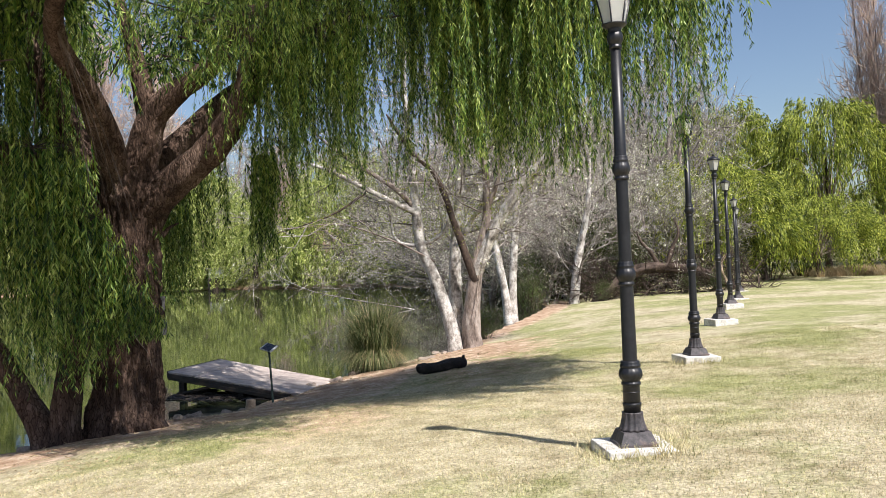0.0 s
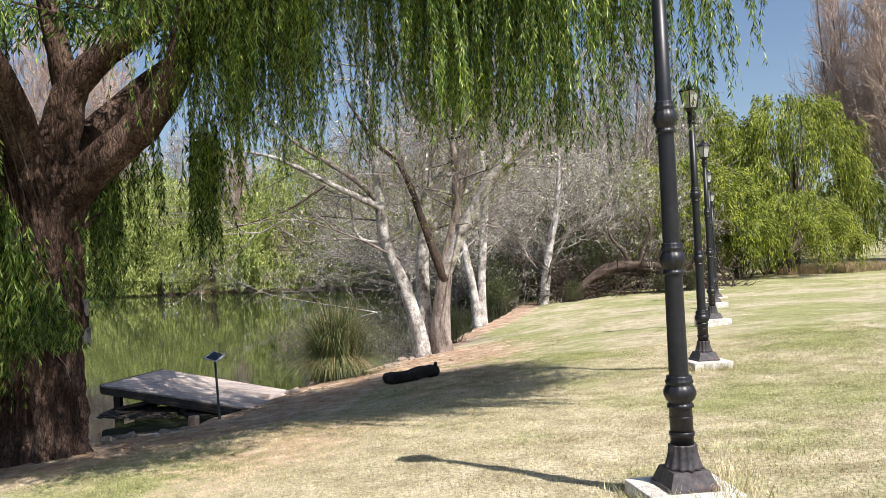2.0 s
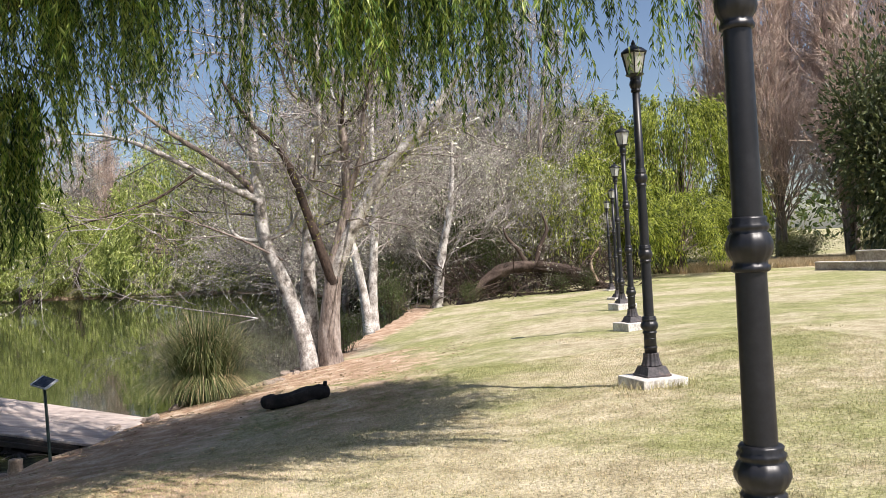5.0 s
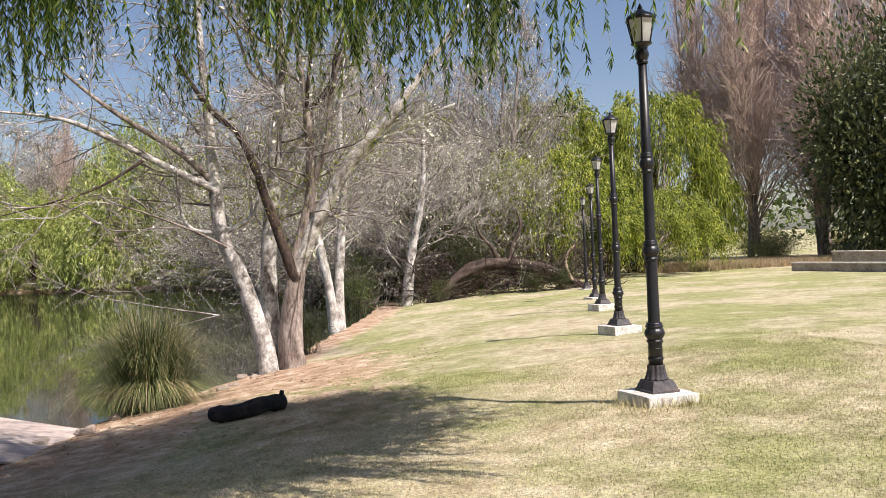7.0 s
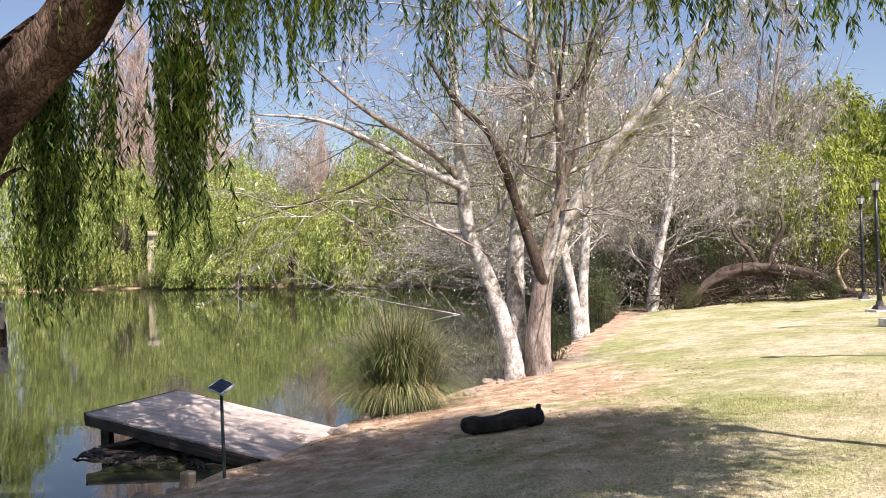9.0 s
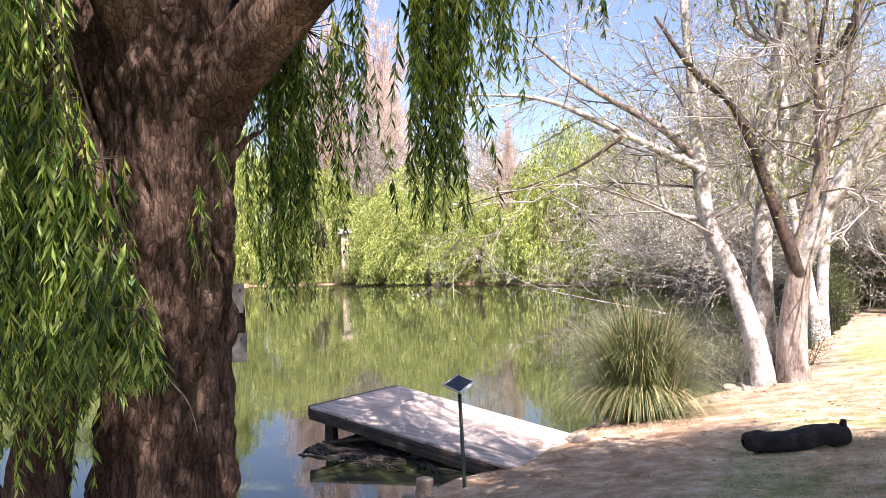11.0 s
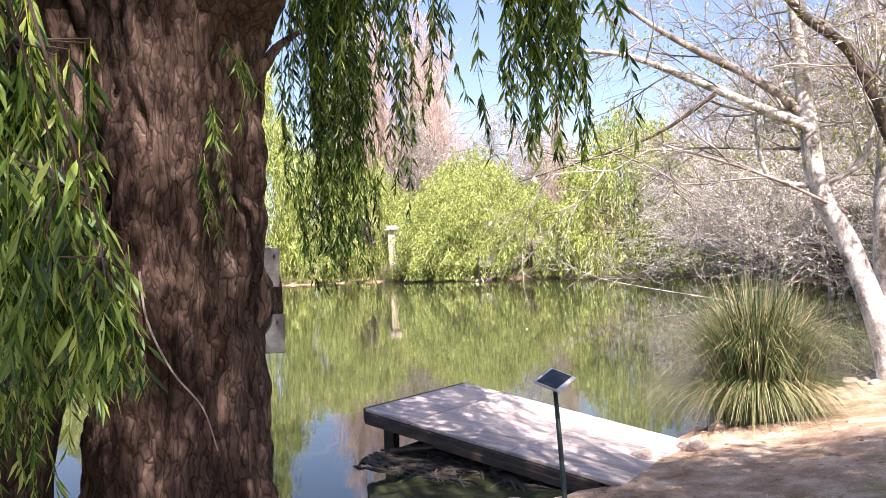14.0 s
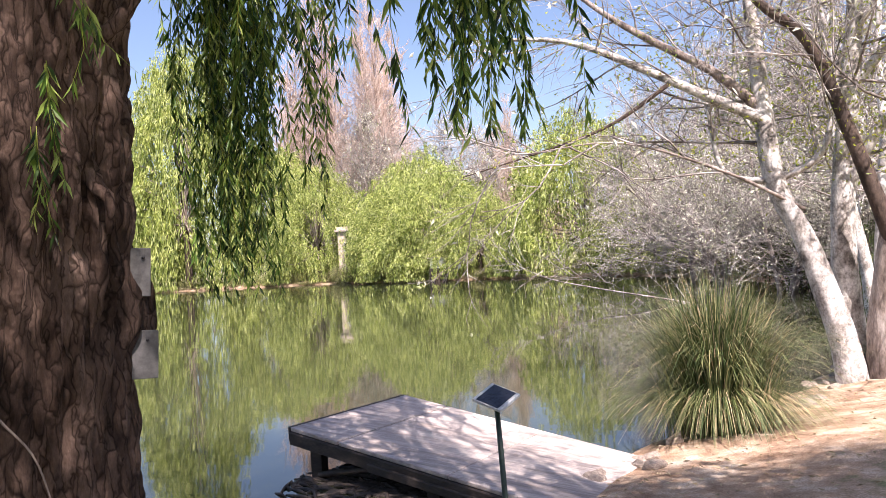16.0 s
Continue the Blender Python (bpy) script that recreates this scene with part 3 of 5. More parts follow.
def build_big_willow():
    bx, by = -6.17, 12.0
    g = level(bx, by)
    lx, ly = -5.72, 11.85
    tree = thing("weeping_willow", "old weeping willow with furrowed brown trunk beside the pond", "tree")
    h = Heap()
    furrowed(h, [(bx - 0.20, by, g - 0.5), (bx - 0.18, by, g + 0.15), (bx - 0.13, by, 1.0), (bx - 0.04, by, 2.0), (bx + 0.04, by, 3.0), (bx + 0.06, by, 3.9), (bx + 0.08, by, 4.5), (bx + 0.1, by, 5.1)],
             [0.90, 0.66, 0.56, 0.52, 0.52, 0.53, 0.62, 0.44], 110, 28, 0.24, fine=1.0)
    part("trunk", h, WILLOW_BARK, tree, "thick furrowed reddish-brown trunk")
    # main limbs
    limbs = [
        ([(bx + 0.25, by, 4.25), (-5.3, 12.0, 4.68), (-4.8, 11.9, 5.0), (-4.2, 11.8, 5.45), (-3.65, 11.6, 6.15), (-3.25, 11.35, 7.0), (-2.12, 10.65, 7.7), (-0.12, 10.05, 8.4)], [0.36, 0.31, 0.28, 0.25, 0.22, 0.18, 0.14, 0.08]),
        ([(bx + 0.1, by, 4.6), (-5.8, 12.05, 5.4), (-5.55, 12.05, 6.05), (-4.95, 12.0, 6.5), (-4.3, 11.9, 6.85), (-3.6, 11.9, 7.6), (-2.32, 12.45, 8.9)], [0.38, 0.30, 0.26, 0.21, 0.18, 0.14, 0.08]),
        ([(bx - 0.2, by, 4.3), (lx - 0.95, ly - 0.1, 5.1), (lx - 1.5, ly - 0.3, 6.3), (lx - 2.2, ly - 0.4, 8.2)], [0.36, 0.30, 0.24, 0.12]),
        ([(bx - 0.25, by - 0.1, 4.2), (lx - 1.2, ly - 0.5, 4.85), (lx - 2.3, ly - 1.2, 5.5), (lx - 4.0, ly - 1.6, 6.4)], [0.30, 0.24, 0.17, 0.09]),
        ([(bx + 0.0, by - 0.15, 4.75), (lx - 0.2, ly - 1.2, 6.0), (lx + 0.1, ly - 2.7, 7.0), (lx + 2.2, ly - 4.8, 7.8)], [0.30, 0.22, 0.16, 0.08]),
        ([(bx, by + 0.2, 4.6), (lx + 0.2, ly + 1.4, 5.8), (lx + 0.8, ly + 2.8, 7.0), (lx + 1.6, ly + 4.2, 7.6)], [0.28, 0.22, 0.15, 0.08]),
        ([(-5.62, 12.05, 5.9), (-5.78, 12.0, 6.8), (-5.95, 12.0, 7.6), (-6.4, 12.1, 9.0)], [0.22, 0.18, 0.14, 0.06]),
        ([(-3.62, 11.6, 6.2), (-3.45, 11.7, 6.7), (-3.5, 11.9, 7.3), (-3.2, 12.2, 8.2)], [0.13, 0.11, 0.09, 0.04]),
    ]
    for pts, rad in limbs:
        h = Heap()
        furrowed(h, pts, rad, 26, 7, 0.2, pts[1][0], fine=0.6)
        part("limb", h, WILLOW_BARK, tree)
    # short broken spurs and a dead hooked branch on the trunk
    for pts, r in (([(bx + 0.42, by, 3.7), (bx + 0.66, by + 0.05, 3.78), (bx + 0.8, by + 0.1, 3.95), (bx + 0.98, by + 0.1, 4.02)], 0.06),
                   ([(bx + 0.42, by, 3.2), (bx + 0.56, by, 2.98), (bx + 0.64, by, 2.9), (bx + 0.62, by, 2.74)], 0.06),
                   ([(bx - 0.45, by, 3.55), (bx - 0.72, by, 3.5), (bx - 0.95, by, 3.25), (bx - 1.3, by, 3.1)], 0.08)):
        h = Heap()
        tube(h, curve_through(pts, 4), np.linspace(r, r * 0.25, 13), 8, True, 0.08)
        part("spur", h, WILLOW_BARK, tree, "broken stub on the trunk")
    # a dry vine down the trunk and young shoots that sprout from its bark
    h = Heap()
    vine = curve_through([(-5.95, 11.42, 2.55), (-5.88, 11.40, 2.25), (-5.74, 11.44, 1.95), (-5.62, 11.55, 1.72), (-5.58, 11.62, 1.45)], 5)
    tube(h, vine, np.linspace(0.009, 0.004, len(vine)), 5)
    part("vine", h, GREY_BARK, tree, "dry pale vine clinging to the bark")
    shoots, young = Heap(), Heap()
    for a, z in ((-1.7, 2.55), (-1.5, 2.45), (-0.5, 3.5), (-0.35, 3.9), (-0.6, 3.2), (-2.6, 3.3)):
        q = np.array((bx + 0.05 + 0.52 * math.cos(a), by + 0.52 * math.sin(a), z))
        for _ in range(3):
            w = np.array((math.cos(a), math.sin(a), 0.2)) + RNG.normal(0, 0.35, 3)
            hang(shoots, young, q[0] + w[0] * 0.1, q[1] + w[1] * 0.1, z + 0.05, z - RNG.uniform(0.3, 0.6), 0.03, 0.13, w[:2] * 0.25, 0.003)
    part("young_growth", shoots, FRESH_LEAF, tree, "thin young shoots", "stuff")
    part("new_foliage", young.mesh("new_foliage"), WILLOW_LEAF, tree, kind="stuff")
    # boughs and switches
    branch, stems, leaf = Heap(), Heap(), Heap()
    a, b, c, d, e, f = [np.array(k[0][-1]) for k in limbs[:6]]
    a2, e2 = np.array(limbs[0][0][4]), np.array(limbs[4][0][2])
    for start, end, arch, count, low, spread, *inner in [
        # the curtain over the lawn
        (a, (4.0, 9.2, 6.9), 0.6, 60, 4.3, 0.4, 0.55), (a, (3.8, 8.6, 7.2), 0.6, 70, 4.5, 0.45, 0.55), (a, (3.3, 8.2, 7.3), 0.6, 46, 4.6, 0.6), (a, (2.6, 9.6, 7.6), 0.5, 56, 4.5, 0.6), (a, (1.6, 8.7, 7.6), 0.4, 56, 4.5, 0.6),
        (a, (0.7, 9.5, 7.6), 0.3, 50, 4.5, 0.6), (a, (3.2, 10.9, 7.2), 0.6, 46, 4.5, 0.6), (a, (1.6, 11.3, 7.4), 0.4, 46, 4.5, 0.6), (a2, (-0.4, 9.0, 7.3), 0.6, 50, 4.6, 0.6),
        (a2, (-1.4, 9.6, 7.2), 0.6, 46, 4.5, 0.5), (a2, (0.0, 11.2, 7.2), 0.6, 46, 4.3, 0.6), (a2, (-1.6, 11.0, 7.0), 0.5, 44, 4.3, 0.5), (b, (0.8, 12.8, 7.6), 0.6, 40, 4.6, 0.6),
        (b, (-1.2, 13.2, 7.6), 0.6, 40, 4.6, 0.6), (e, (-0.4, 7.6, 7.3), 0.3, 36, 5.2, 0.5), (e, (-2.0, 7.6, 7.2), 0.3, 6, 5.4, 0.5),
        # beside the trunk
        (a2, (-2.6, 12.4, 6.8), 0.3, 12, 4.6, 0.3), (f, (-3.2, 14.6, 7.0), 0.2, 16, 5.2, 0.5), (c, (-7.4, 13.4, 7.4), 0.3, 36, 3.4, 0.5),
        # over the water on the far side of the trunk
        (c, (-8.0, 12.4, 7.4), 0.3, 46, 3.0, 0.7), (c, (-9.6, 11.4, 7.2), 0.3, 46, 2.2, 0.8), (d, (-9.0, 9.4, 6.8), 0.3, 46, 1.9, 0.7), (d, (-7.6, 8.8, 6.8), 0.4, 22, 2.8, 0.6),
        (d, (-6.6, 9.6, 6.6), 0.3, 24, 3.2, 0.5), (c, (-7.2, 10.4, 8.0), 0.4, 44, 4.0, 0.7), # the upper crown, mostly out of view, added for its shade
        (a, (4.6, 9.4, 8.6), 0.5, 46, 6.7, 0.8), (a, (4.4, 10.6, 8.8), 0.5, 46, 6.7, 0.8), (a, (3.4, 12.4, 8.8), 0.6, 46, 6.6, 0.8), (a, (1.6, 13.0, 9.0), 0.6, 46, 6.6, 0.8), (a, (2.8, 12.4, 7.3), 0.6, 50, 4.5, 0.4, 0.6), (a, (1.2, 12.8, 7.4), 0.6, 50, 4.5, 0.5, 0.6), (a, (4.2, 9.1, 6.9), 0.6, 6, 3.7, 0.25, 0.9),
        (a, (2.8, 10.0, 9.4), 0.6, 46, 7.0, 0.9), (a, (0.6, 11.0, 9.4), 0.5, 46, 7.0, 0.9), (b, (-1.4, 12.2, 9.8), 0.5, 46, 7.2, 0.9), (b, (-2.6, 9.6, 9.6), 0.5, 14, 7.2, 0.9), (e, (-0.6, 8.4, 9.0), 0.5, 46, 6.9, 0.9),
        (c, (-8.6, 10.6, 8.8), 0.4, 46, 6.0, 0.9), (b, (-5.2, 13.0, 9.6), 0.4, 46, 7.2, 0.9), (a2, (-1.8, 10.2, 8.4), 0.5, 46, 6.6, 0.8), (a2, (0.4, 9.2, 8.4), 0.5, 46, 6.6, 0.8),
        (b, (-4.4, 11.6, 8.9), 0.3, 20, 6.2, 0.8), (b, (-3.0, 10.4, 8.8), 0.3, 8, 6.2, 0.8),
        (d, (-11.0, 11.2, 6.6), 0.2, 40, 2.2, 0.8),
    ]:
        spray(branch, stems, leaf, start, end, arch, int(count * 1.6), low, spread, 0.17 if low < 2.6 else 0.125, from_t=inner[0] if inner else 0.35)
    # boughs that droop beside the trunk: the end's place, its spread, top and foot of the switches, how many, leaf length
    for start, x, y, spread, z0, z1, many, size in (
        (f, -6.2, 13.85, 0.17, 5.6, 2.3, 60, 0.15), (f, -5.75, 13.7, 0.22, 5.4, 2.9, 34, 0.15), (f, -5.3, 13.7, 0.2, 5.2, 3.5, 10, 0.15), (a2, -4.55, 12.6, 0.14, 5.3, 3.5, 7, 0.16),
        (a2, -3.77, 12.65, 0.13, 5.2, 3.1, 34, 0.17), (a2, -3.5, 12.5, 0.12, 5.2, 3.5, 14, 0.17), (a2, -3.2, 12.3, 0.3, 5.4, 4.3, 20, 0.16),
        (e2, -4.6, 10.0, 0.08, 2.6, 2.1, 24, 0.17), (e2, -4.95, 10.1, 0.10, 2.9, 2.05, 34, 0.18), (e2, -5.4, 10.25, 0.12, 3.6, 2.0, 44, 0.18), (e2, -5.8, 10.35, 0.14, 4.1, 1.7, 50, 0.18), (e2, -6.3, 10.4, 0.2, 5.3, 1.2, 50, 0.18), (e2, -6.75, 10.2, 0.25, 5.3, 1.3, 40, 0.18)):
        top = np.array((x, y, z0))
        p = curve_through([start, (start + top) / 2 + (0, 0, 0.5), top + (0, 0, 0.1)], 5)
        tube(branch, p, np.linspace(0.013, 0.006, len(p)), 6)
        for _ in range(many):
            px, py = x + RNG.normal(0, spread), y + RNG.normal(0, spread)
            foot = z1 + abs(RNG.normal(0, 0.28)) * (z0 - z1) * 0.6
            head = max(z0 + RNG.uniform(-0.25, 0.2), foot + 0.3)
            tube(branch, [top, (px, py, head)], [0.008, 0.004], 3, False)
            hang(stems, leaf, px, py, head, foot, 0.03, size, RNG.normal(0, 0.08, 2))
    # leaf clumps of the upper crown, mostly unseen, placed to shade lawn, dock and bank
    for x0, x1, y0, y1, z0, z1, many in ((1.3, 5.4, 8.9, 12.8, 7.7, 9.6, 125), (-2.4, 1.0, 5.4, 6.9, 8.0, 9.4, 34), (-1.0, 1.0, 7.2, 9.0, 8.0, 9.4, 22), (-5.5, -3.4, 12.8, 15.6, 7.6, 9.2, 30), (-8.5, -5.0, 13.0, 15.0, 7.4, 9.0, 9), (-4.6, -2.4, 9.2, 10.8, 7.6, 9.2, 2), (-10.5, -5.5, 6.8, 10.4, 7.5, 9.2, 110)):
        for _ in range(many):
            c = np.array((RNG.uniform(x0, x1), RNG.uniform(y0, y1), RNG.uniform(z0, z1)))
            o = RNG.normal(0, 0.3, (170, 3))
            leaves(leaf, c + o, o + RNG.normal(0, 0.3, (170, 3)) + (0, 0, -0.5), RNG.uniform(0.15, 0.26, 170), RNG.uniform(0.035, 0.055, 170))
            tube(branch, [c + (-0.5, 0.2, -0.5), c, c + (0.2, 0.3, 0.4)], [0.02, 0.012, 0.005], 4, False)
    # small unseen leaf clumps added on the sun's line, to dapple the trunk
    toward = np.array(SUN) / SUN.z
    for side, z in [(0.40, 0.9 + 0.6 * n) for n in range(5)] + [(-0.45, 3.75), (0.0, 3.8), (-0.3, 4.3), (0.15, 4.4), (-0.5, 2.75), (-0.42, 2.3), (0.05, 2.2), (-0.15, 1.35), (0.1, 0.6), (-0.5, 0.5)]:
        c = np.array((bx + side * 0.7, by + side * 0.7, z)) + toward * 5.6
        o = RNG.normal(0, 0.13, (120, 3))
        leaves(leaf, c + o, o + RNG.normal(0, 0.2, (120, 3)) + (0, 0, -0.3), RNG.uniform(0.11, 0.18, 120), RNG.uniform(0.025, 0.04, 120))
        tube(branch, [c + (-0.5, -0.4, 0.1), c, c + (0.15, 0.1, -0.2)], [0.014, 0.009, 0.004], 4, False)
    # further unseen clumps to darken the left side, with the trunk's sun band left open
    for _ in range(190):
        c = np.array((RNG.uniform(-6.5, -1.2), RNG.uniform(6.3, 9.6), RNG.uniform(7.6, 9.4)))
        if 4.4 < c[0] + c[1] < 6.9:
            continue
        o = RNG.normal(0, 0.2, (170, 3))
        leaves(leaf, c + o, o + RNG.normal(0, 0.3, (170, 3)) + (0, 0, -0.5), RNG.uniform(0.14, 0.24, 170), RNG.uniform(0.03, 0.05, 170))
        tube(branch, [c + (-0.4, 0.5, -0.3), c, c + (0.2, -0.3, 0.3)], [0.02, 0.012, 0.005], 4, False)
    # high clumps added for the lawn's shadow, kept behind the sunlit curtain
    for _ in range(330):
        c = np.array((RNG.uniform(-9.5, 5.2), RNG.uniform(6.8, 13.6), RNG.uniform(7.5, 10.2)))
        if ((c[0] + 2) / 8) ** 2 + ((c[1] - 10.2) / 4) ** 2 > 1 or c[1] < 8.9 or (c[0] < -1.5 and c[1] < 10.8) or (c[0] < 1.0 and RNG.random() < 0.6):
            continue
        m = 360 if c[0] > -1.5 else 150
        o = RNG.normal(0, 0.3, (m, 3))
        leaves(leaf, c + o, o + RNG.normal(0, 0.3, (m, 3)) + (0, 0, -0.5), RNG.uniform(0.11, 0.2, m), RNG.uniform(0.025, 0.04, m))
        tube(branch, [c + (0.3, 0, -0.4), c, c + (0.2, 0.3, 0.4)], [0.02, 0.012, 0.005], 4, False)
    part("branchwork", branch, DARK_BARK, tree, "thin dark boughs", "stuff")
    part("hanging_growth", stems, FRESH_LEAF, tree, "long hanging switches", kind="stuff")
    part("crown", leaf.mesh("crown"), WILLOW_LEAF, tree, "narrow green leaves on hanging switches", kind="stuff")
    # leaning stems of a neighbour at the water's edge
    tree = thing("leaning_willow", "smaller leaning willow with two dark stems at the water's edge", "tree")
    for pts, rad in (([(-7.0, 11.2, -0.3), (-7.05, 11.2, 0.4), (-6.9, 11.25, 1.5), (-6.65, 11.4, 2.6), (-6.7, 11.5, 4.2), (-7.2, 11.6, 6.0)], [0.36, 0.28, 0.24, 0.22, 0.2, 0.09]),
                     ([(-7.3, 11.1, -0.3), (-7.4, 11.1, 0.4), (-7.9, 11.1, 1.3), (-8.5, 11.1, 2.3), (-9.2, 11.2, 3.6), (-9.6, 11.3, 5.2)], [0.30, 0.24, 0.2, 0.17, 0.13, 0.05])):
        h = Heap()
        furrowed(h, pts, rad, 20, 7, 0.18, pts[0][0])
        part("stem", h, WILLOW_BARK, tree)
    stems, leaf = Heap(), Heap()
    for _ in range(60):
        t = RNG.uniform(0, 1)
        x, y = -7.1 - 1.9 * t + RNG.normal(0, 0.45), 10.8 + RNG.normal(0, 0.5)
        hang(stems, leaf, x, y, RNG.uniform(3.2, 4.6), RNG.uniform(0.9, 2.4))
    part("hanging_growth", stems, FRESH_LEAF, tree, kind="stuff")
    part("crown", leaf.mesh("crown"), WILLOW_LEAF, tree, kind="stuff")


build_big_willow()


# ---- bare and budding trees by the water ----
def twigs(heap, buds, start, way, length, radius, depth, droop=0.0, kids=(7, 6, 5), spread=0.75, bud=0.0, seg=4, least=0.004):
    """A branch that divides again and again; the last order carries buds."""
    n = (2, 3, 5)[min(depth, 2)]
    radius = max(radius, least)
    p = [np.array(start, float)]
    w = np.array(way, float)
    w /= np.linalg.norm(w)
    for _ in range(n):
        w = w + RNG.normal(0, 0.16, 3) + (0, 0, 0.03 - droop)
        w /= np.linalg.norm(w)
        p.append(p[-1] + w * length / n)
    p = np.array(p)
    tube(heap, p, np.linspace(radius, radius * (0.35 if depth else 0.3), n + 1), seg if depth > 1 else 3, False)
    if bud and depth <= 1:
        m = RNG.poisson(bud * (2.2 if depth == 0 else 1))
        if m:
            t = RNG.uniform(0.2, 1, m) * n
            k = np.minimum(t.astype(int), n - 1)
            b = p[k] + (p[k + 1] - p[k]) * (t - k)[:, None]
            leaves(buds, b, RNG.normal(0, 1, (m, 3)) + (0, 0, -0.3), RNG.uniform(0.07, 0.18, m), RNG.uniform(0.04, 0.08, m))
    if depth:
        for _ in range(kids[-depth]):
            t = RNG.uniform(0.25, 1.0) * n
            k = min(int(t), n - 1)
            c = p[k] + (p[k + 1] - p[k]) * (t - k)
            o = np.cross(w, RNG.normal(0, 1, 3))
            o /= np.linalg.norm(o)
            twigs(heap, buds, c, (p[k + 1] - p[k]) / np.linalg.norm(p[k + 1] - p[k]) + o * spread * RNG.uniform(0.7, 1.5), length * RNG.uniform(0.42, 0.68), radius * 0.5, depth - 1, droop, kids, spread, bud, seg, least)


def limb(tree, pts, rad, bark, steps=6, seg=14, name="trunk", deep=0.1):
    h = Heap()
    p = furrowed(h, pts, rad, seg, steps, deep, pts[0][0] * 3)
    part(name, h, bark, tree)
    return p


def build_clump():
    """The clump of pale trunks on the bank."""
    y0 = 24.0
    tree = thing("pale_barked_tree", "clump of pale-barked trunks with bare spreading branches and few new leaves", "tree")
    heap, buds, fresh = Heap(), Heap(), Heap()
    g = level(-1.6, y0)
    stems = [
        ([(-1.6, y0, g - 0.3), (-1.75, y0, 0.8), (-2.2, y0, 2.4), (-2.63, y0, 3.5), (-2.76, y0 + 0.1, 4.75), (-2.85, y0 + 0.2, 6.2), (-3.0, y0 + 0.3, 8.6), (-2.9, y0 + 0.4, 11)], [0.30, 0.22, 0.19, 0.17, 0.155, 0.12, 0.08, 0.03], POPLAR_BARK),
        ([(-1.5, y0 + 0.5, g - 0.3), (-1.6, y0 + 0.5, 1.0), (-1.62, y0 + 0.5, 2.6), (-1.4, y0 + 0.6, 4.8), (-1.15, y0 + 0.6, 7.1), (-1.0, y0 + 0.7, 10)], [0.30, 0.24, 0.20, 0.17, 0.13, 0.04], POPLAR_BARK),
        ([(-1.05, y0, g - 0.3), (-1.1, y0, 0.9), (-0.88, y0, 2.6), (-0.6, y0, 3.7), (-0.43, y0, 4.6), (-0.45, y0 - 0.1, 6.4), (-0.7, y0 - 0.2, 8.8)], [0.36, 0.29, 0.22, 0.17, 0.14, 0.10, 0.03], GREY_BARK),
    ]
    limbs = [
        ([(-0.9, y0, 2.5), (-0.4, y0 - 0.1, 3.6), (0.12, y0 - 0.2, 4.45), (0.75, y0 - 0.3, 5.4), (1.56, y0 - 0.4, 6.15), (2.7, y0 - 0.5, 7.6), (3.6, y0 - 0.5, 8.8)], [0.22, 0.19, 0.165, 0.14, 0.115, 0.07, 0.03], POPLAR_BARK),
        ([(0.1, y0 - 0.2, 4.45), (0.9, y0 - 0.1, 5.35), (1.7, y0, 5.9), (3.2, y0, 6.5)], [0.08, 0.07, 0.05, 0.015], POPLAR_BARK),
        ([(-2.75, y0 + 0.05, 4.6), (-3.6, y0 - 0.2, 5.05), (-4.74, y0 - 0.4, 5.7), (-6.0, y0 - 0.7, 6.3), (-7.6, y0 - 1, 6.5)], [0.115, 0.088, 0.072, 0.05, 0.015], POPLAR_BARK),
        ([(-2.76, y0 + 0.1, 4.75), (-3.5, y0, 5.5), (-4.6, y0 - 0.1, 6.25), (-5.5, y0 - 0.2, 6.95), (-6.6, y0 - 0.3, 8.0)], [0.10, 0.08, 0.066, 0.048, 0.02], GREY_BARK),
        ([(-0.9, y0 - 0.1, 2.3), (-1.2, y0 - 0.25, 3.3), (-1.5, y0 - 0.3, 4.3), (-2.0, y0 - 0.3, 5.75), (-2.75, y0 - 0.4, 6.55), (-3.5, y0 - 0.4, 7.8)], [0.15, 0.13, 0.115, 0.095, 0.075, 0.03], DARK_BARK),
        ([(-1.5, y0 + 0.5, 3.4), (-0.9, y0 + 0.4, 4.4), (-0.2, y0 + 0.5, 4.9), (0.9, y0 + 0.5, 5.3)], [0.10, 0.08, 0.06, 0.015], POPLAR_BARK),
        ([(-1.4, y0 + 0.55, 5.0), (-0.7, y0 + 0.5, 5.8), (-0.2, y0 + 0.5, 6.8), (0.4, y0 + 0.5, 8.4)], [0.09, 0.07, 0.05, 0.015], POPLAR_BARK),
        ([(-0.43, y0, 4.6), (0.0, y0 - 0.2, 5.6), (0.2, y0 - 0.3, 7.0), (0.9, y0 - 0.3, 8.8)], [0.09, 0.07, 0.05, 0.015], GREY_BARK),
        ([(-2.2, y0, 3.0), (-3.4, y0 - 0.6, 3.7), (-5.0, y0 - 1.2, 4.3), (-6.6, y0 - 1.8, 4.2)], [0.034, 0.026, 0.018, 0.008], GREY_BARK),
        ([(-4.2, y0 - 0.3, 5.4), (-5.2, y0 - 0.8, 4.7), (-6.2, y0 - 1.4, 4.3), (-7.6, y0 - 2.0, 3.9)], [0.045, 0.03, 0.02, 0.008], DARK_BARK),
    ]
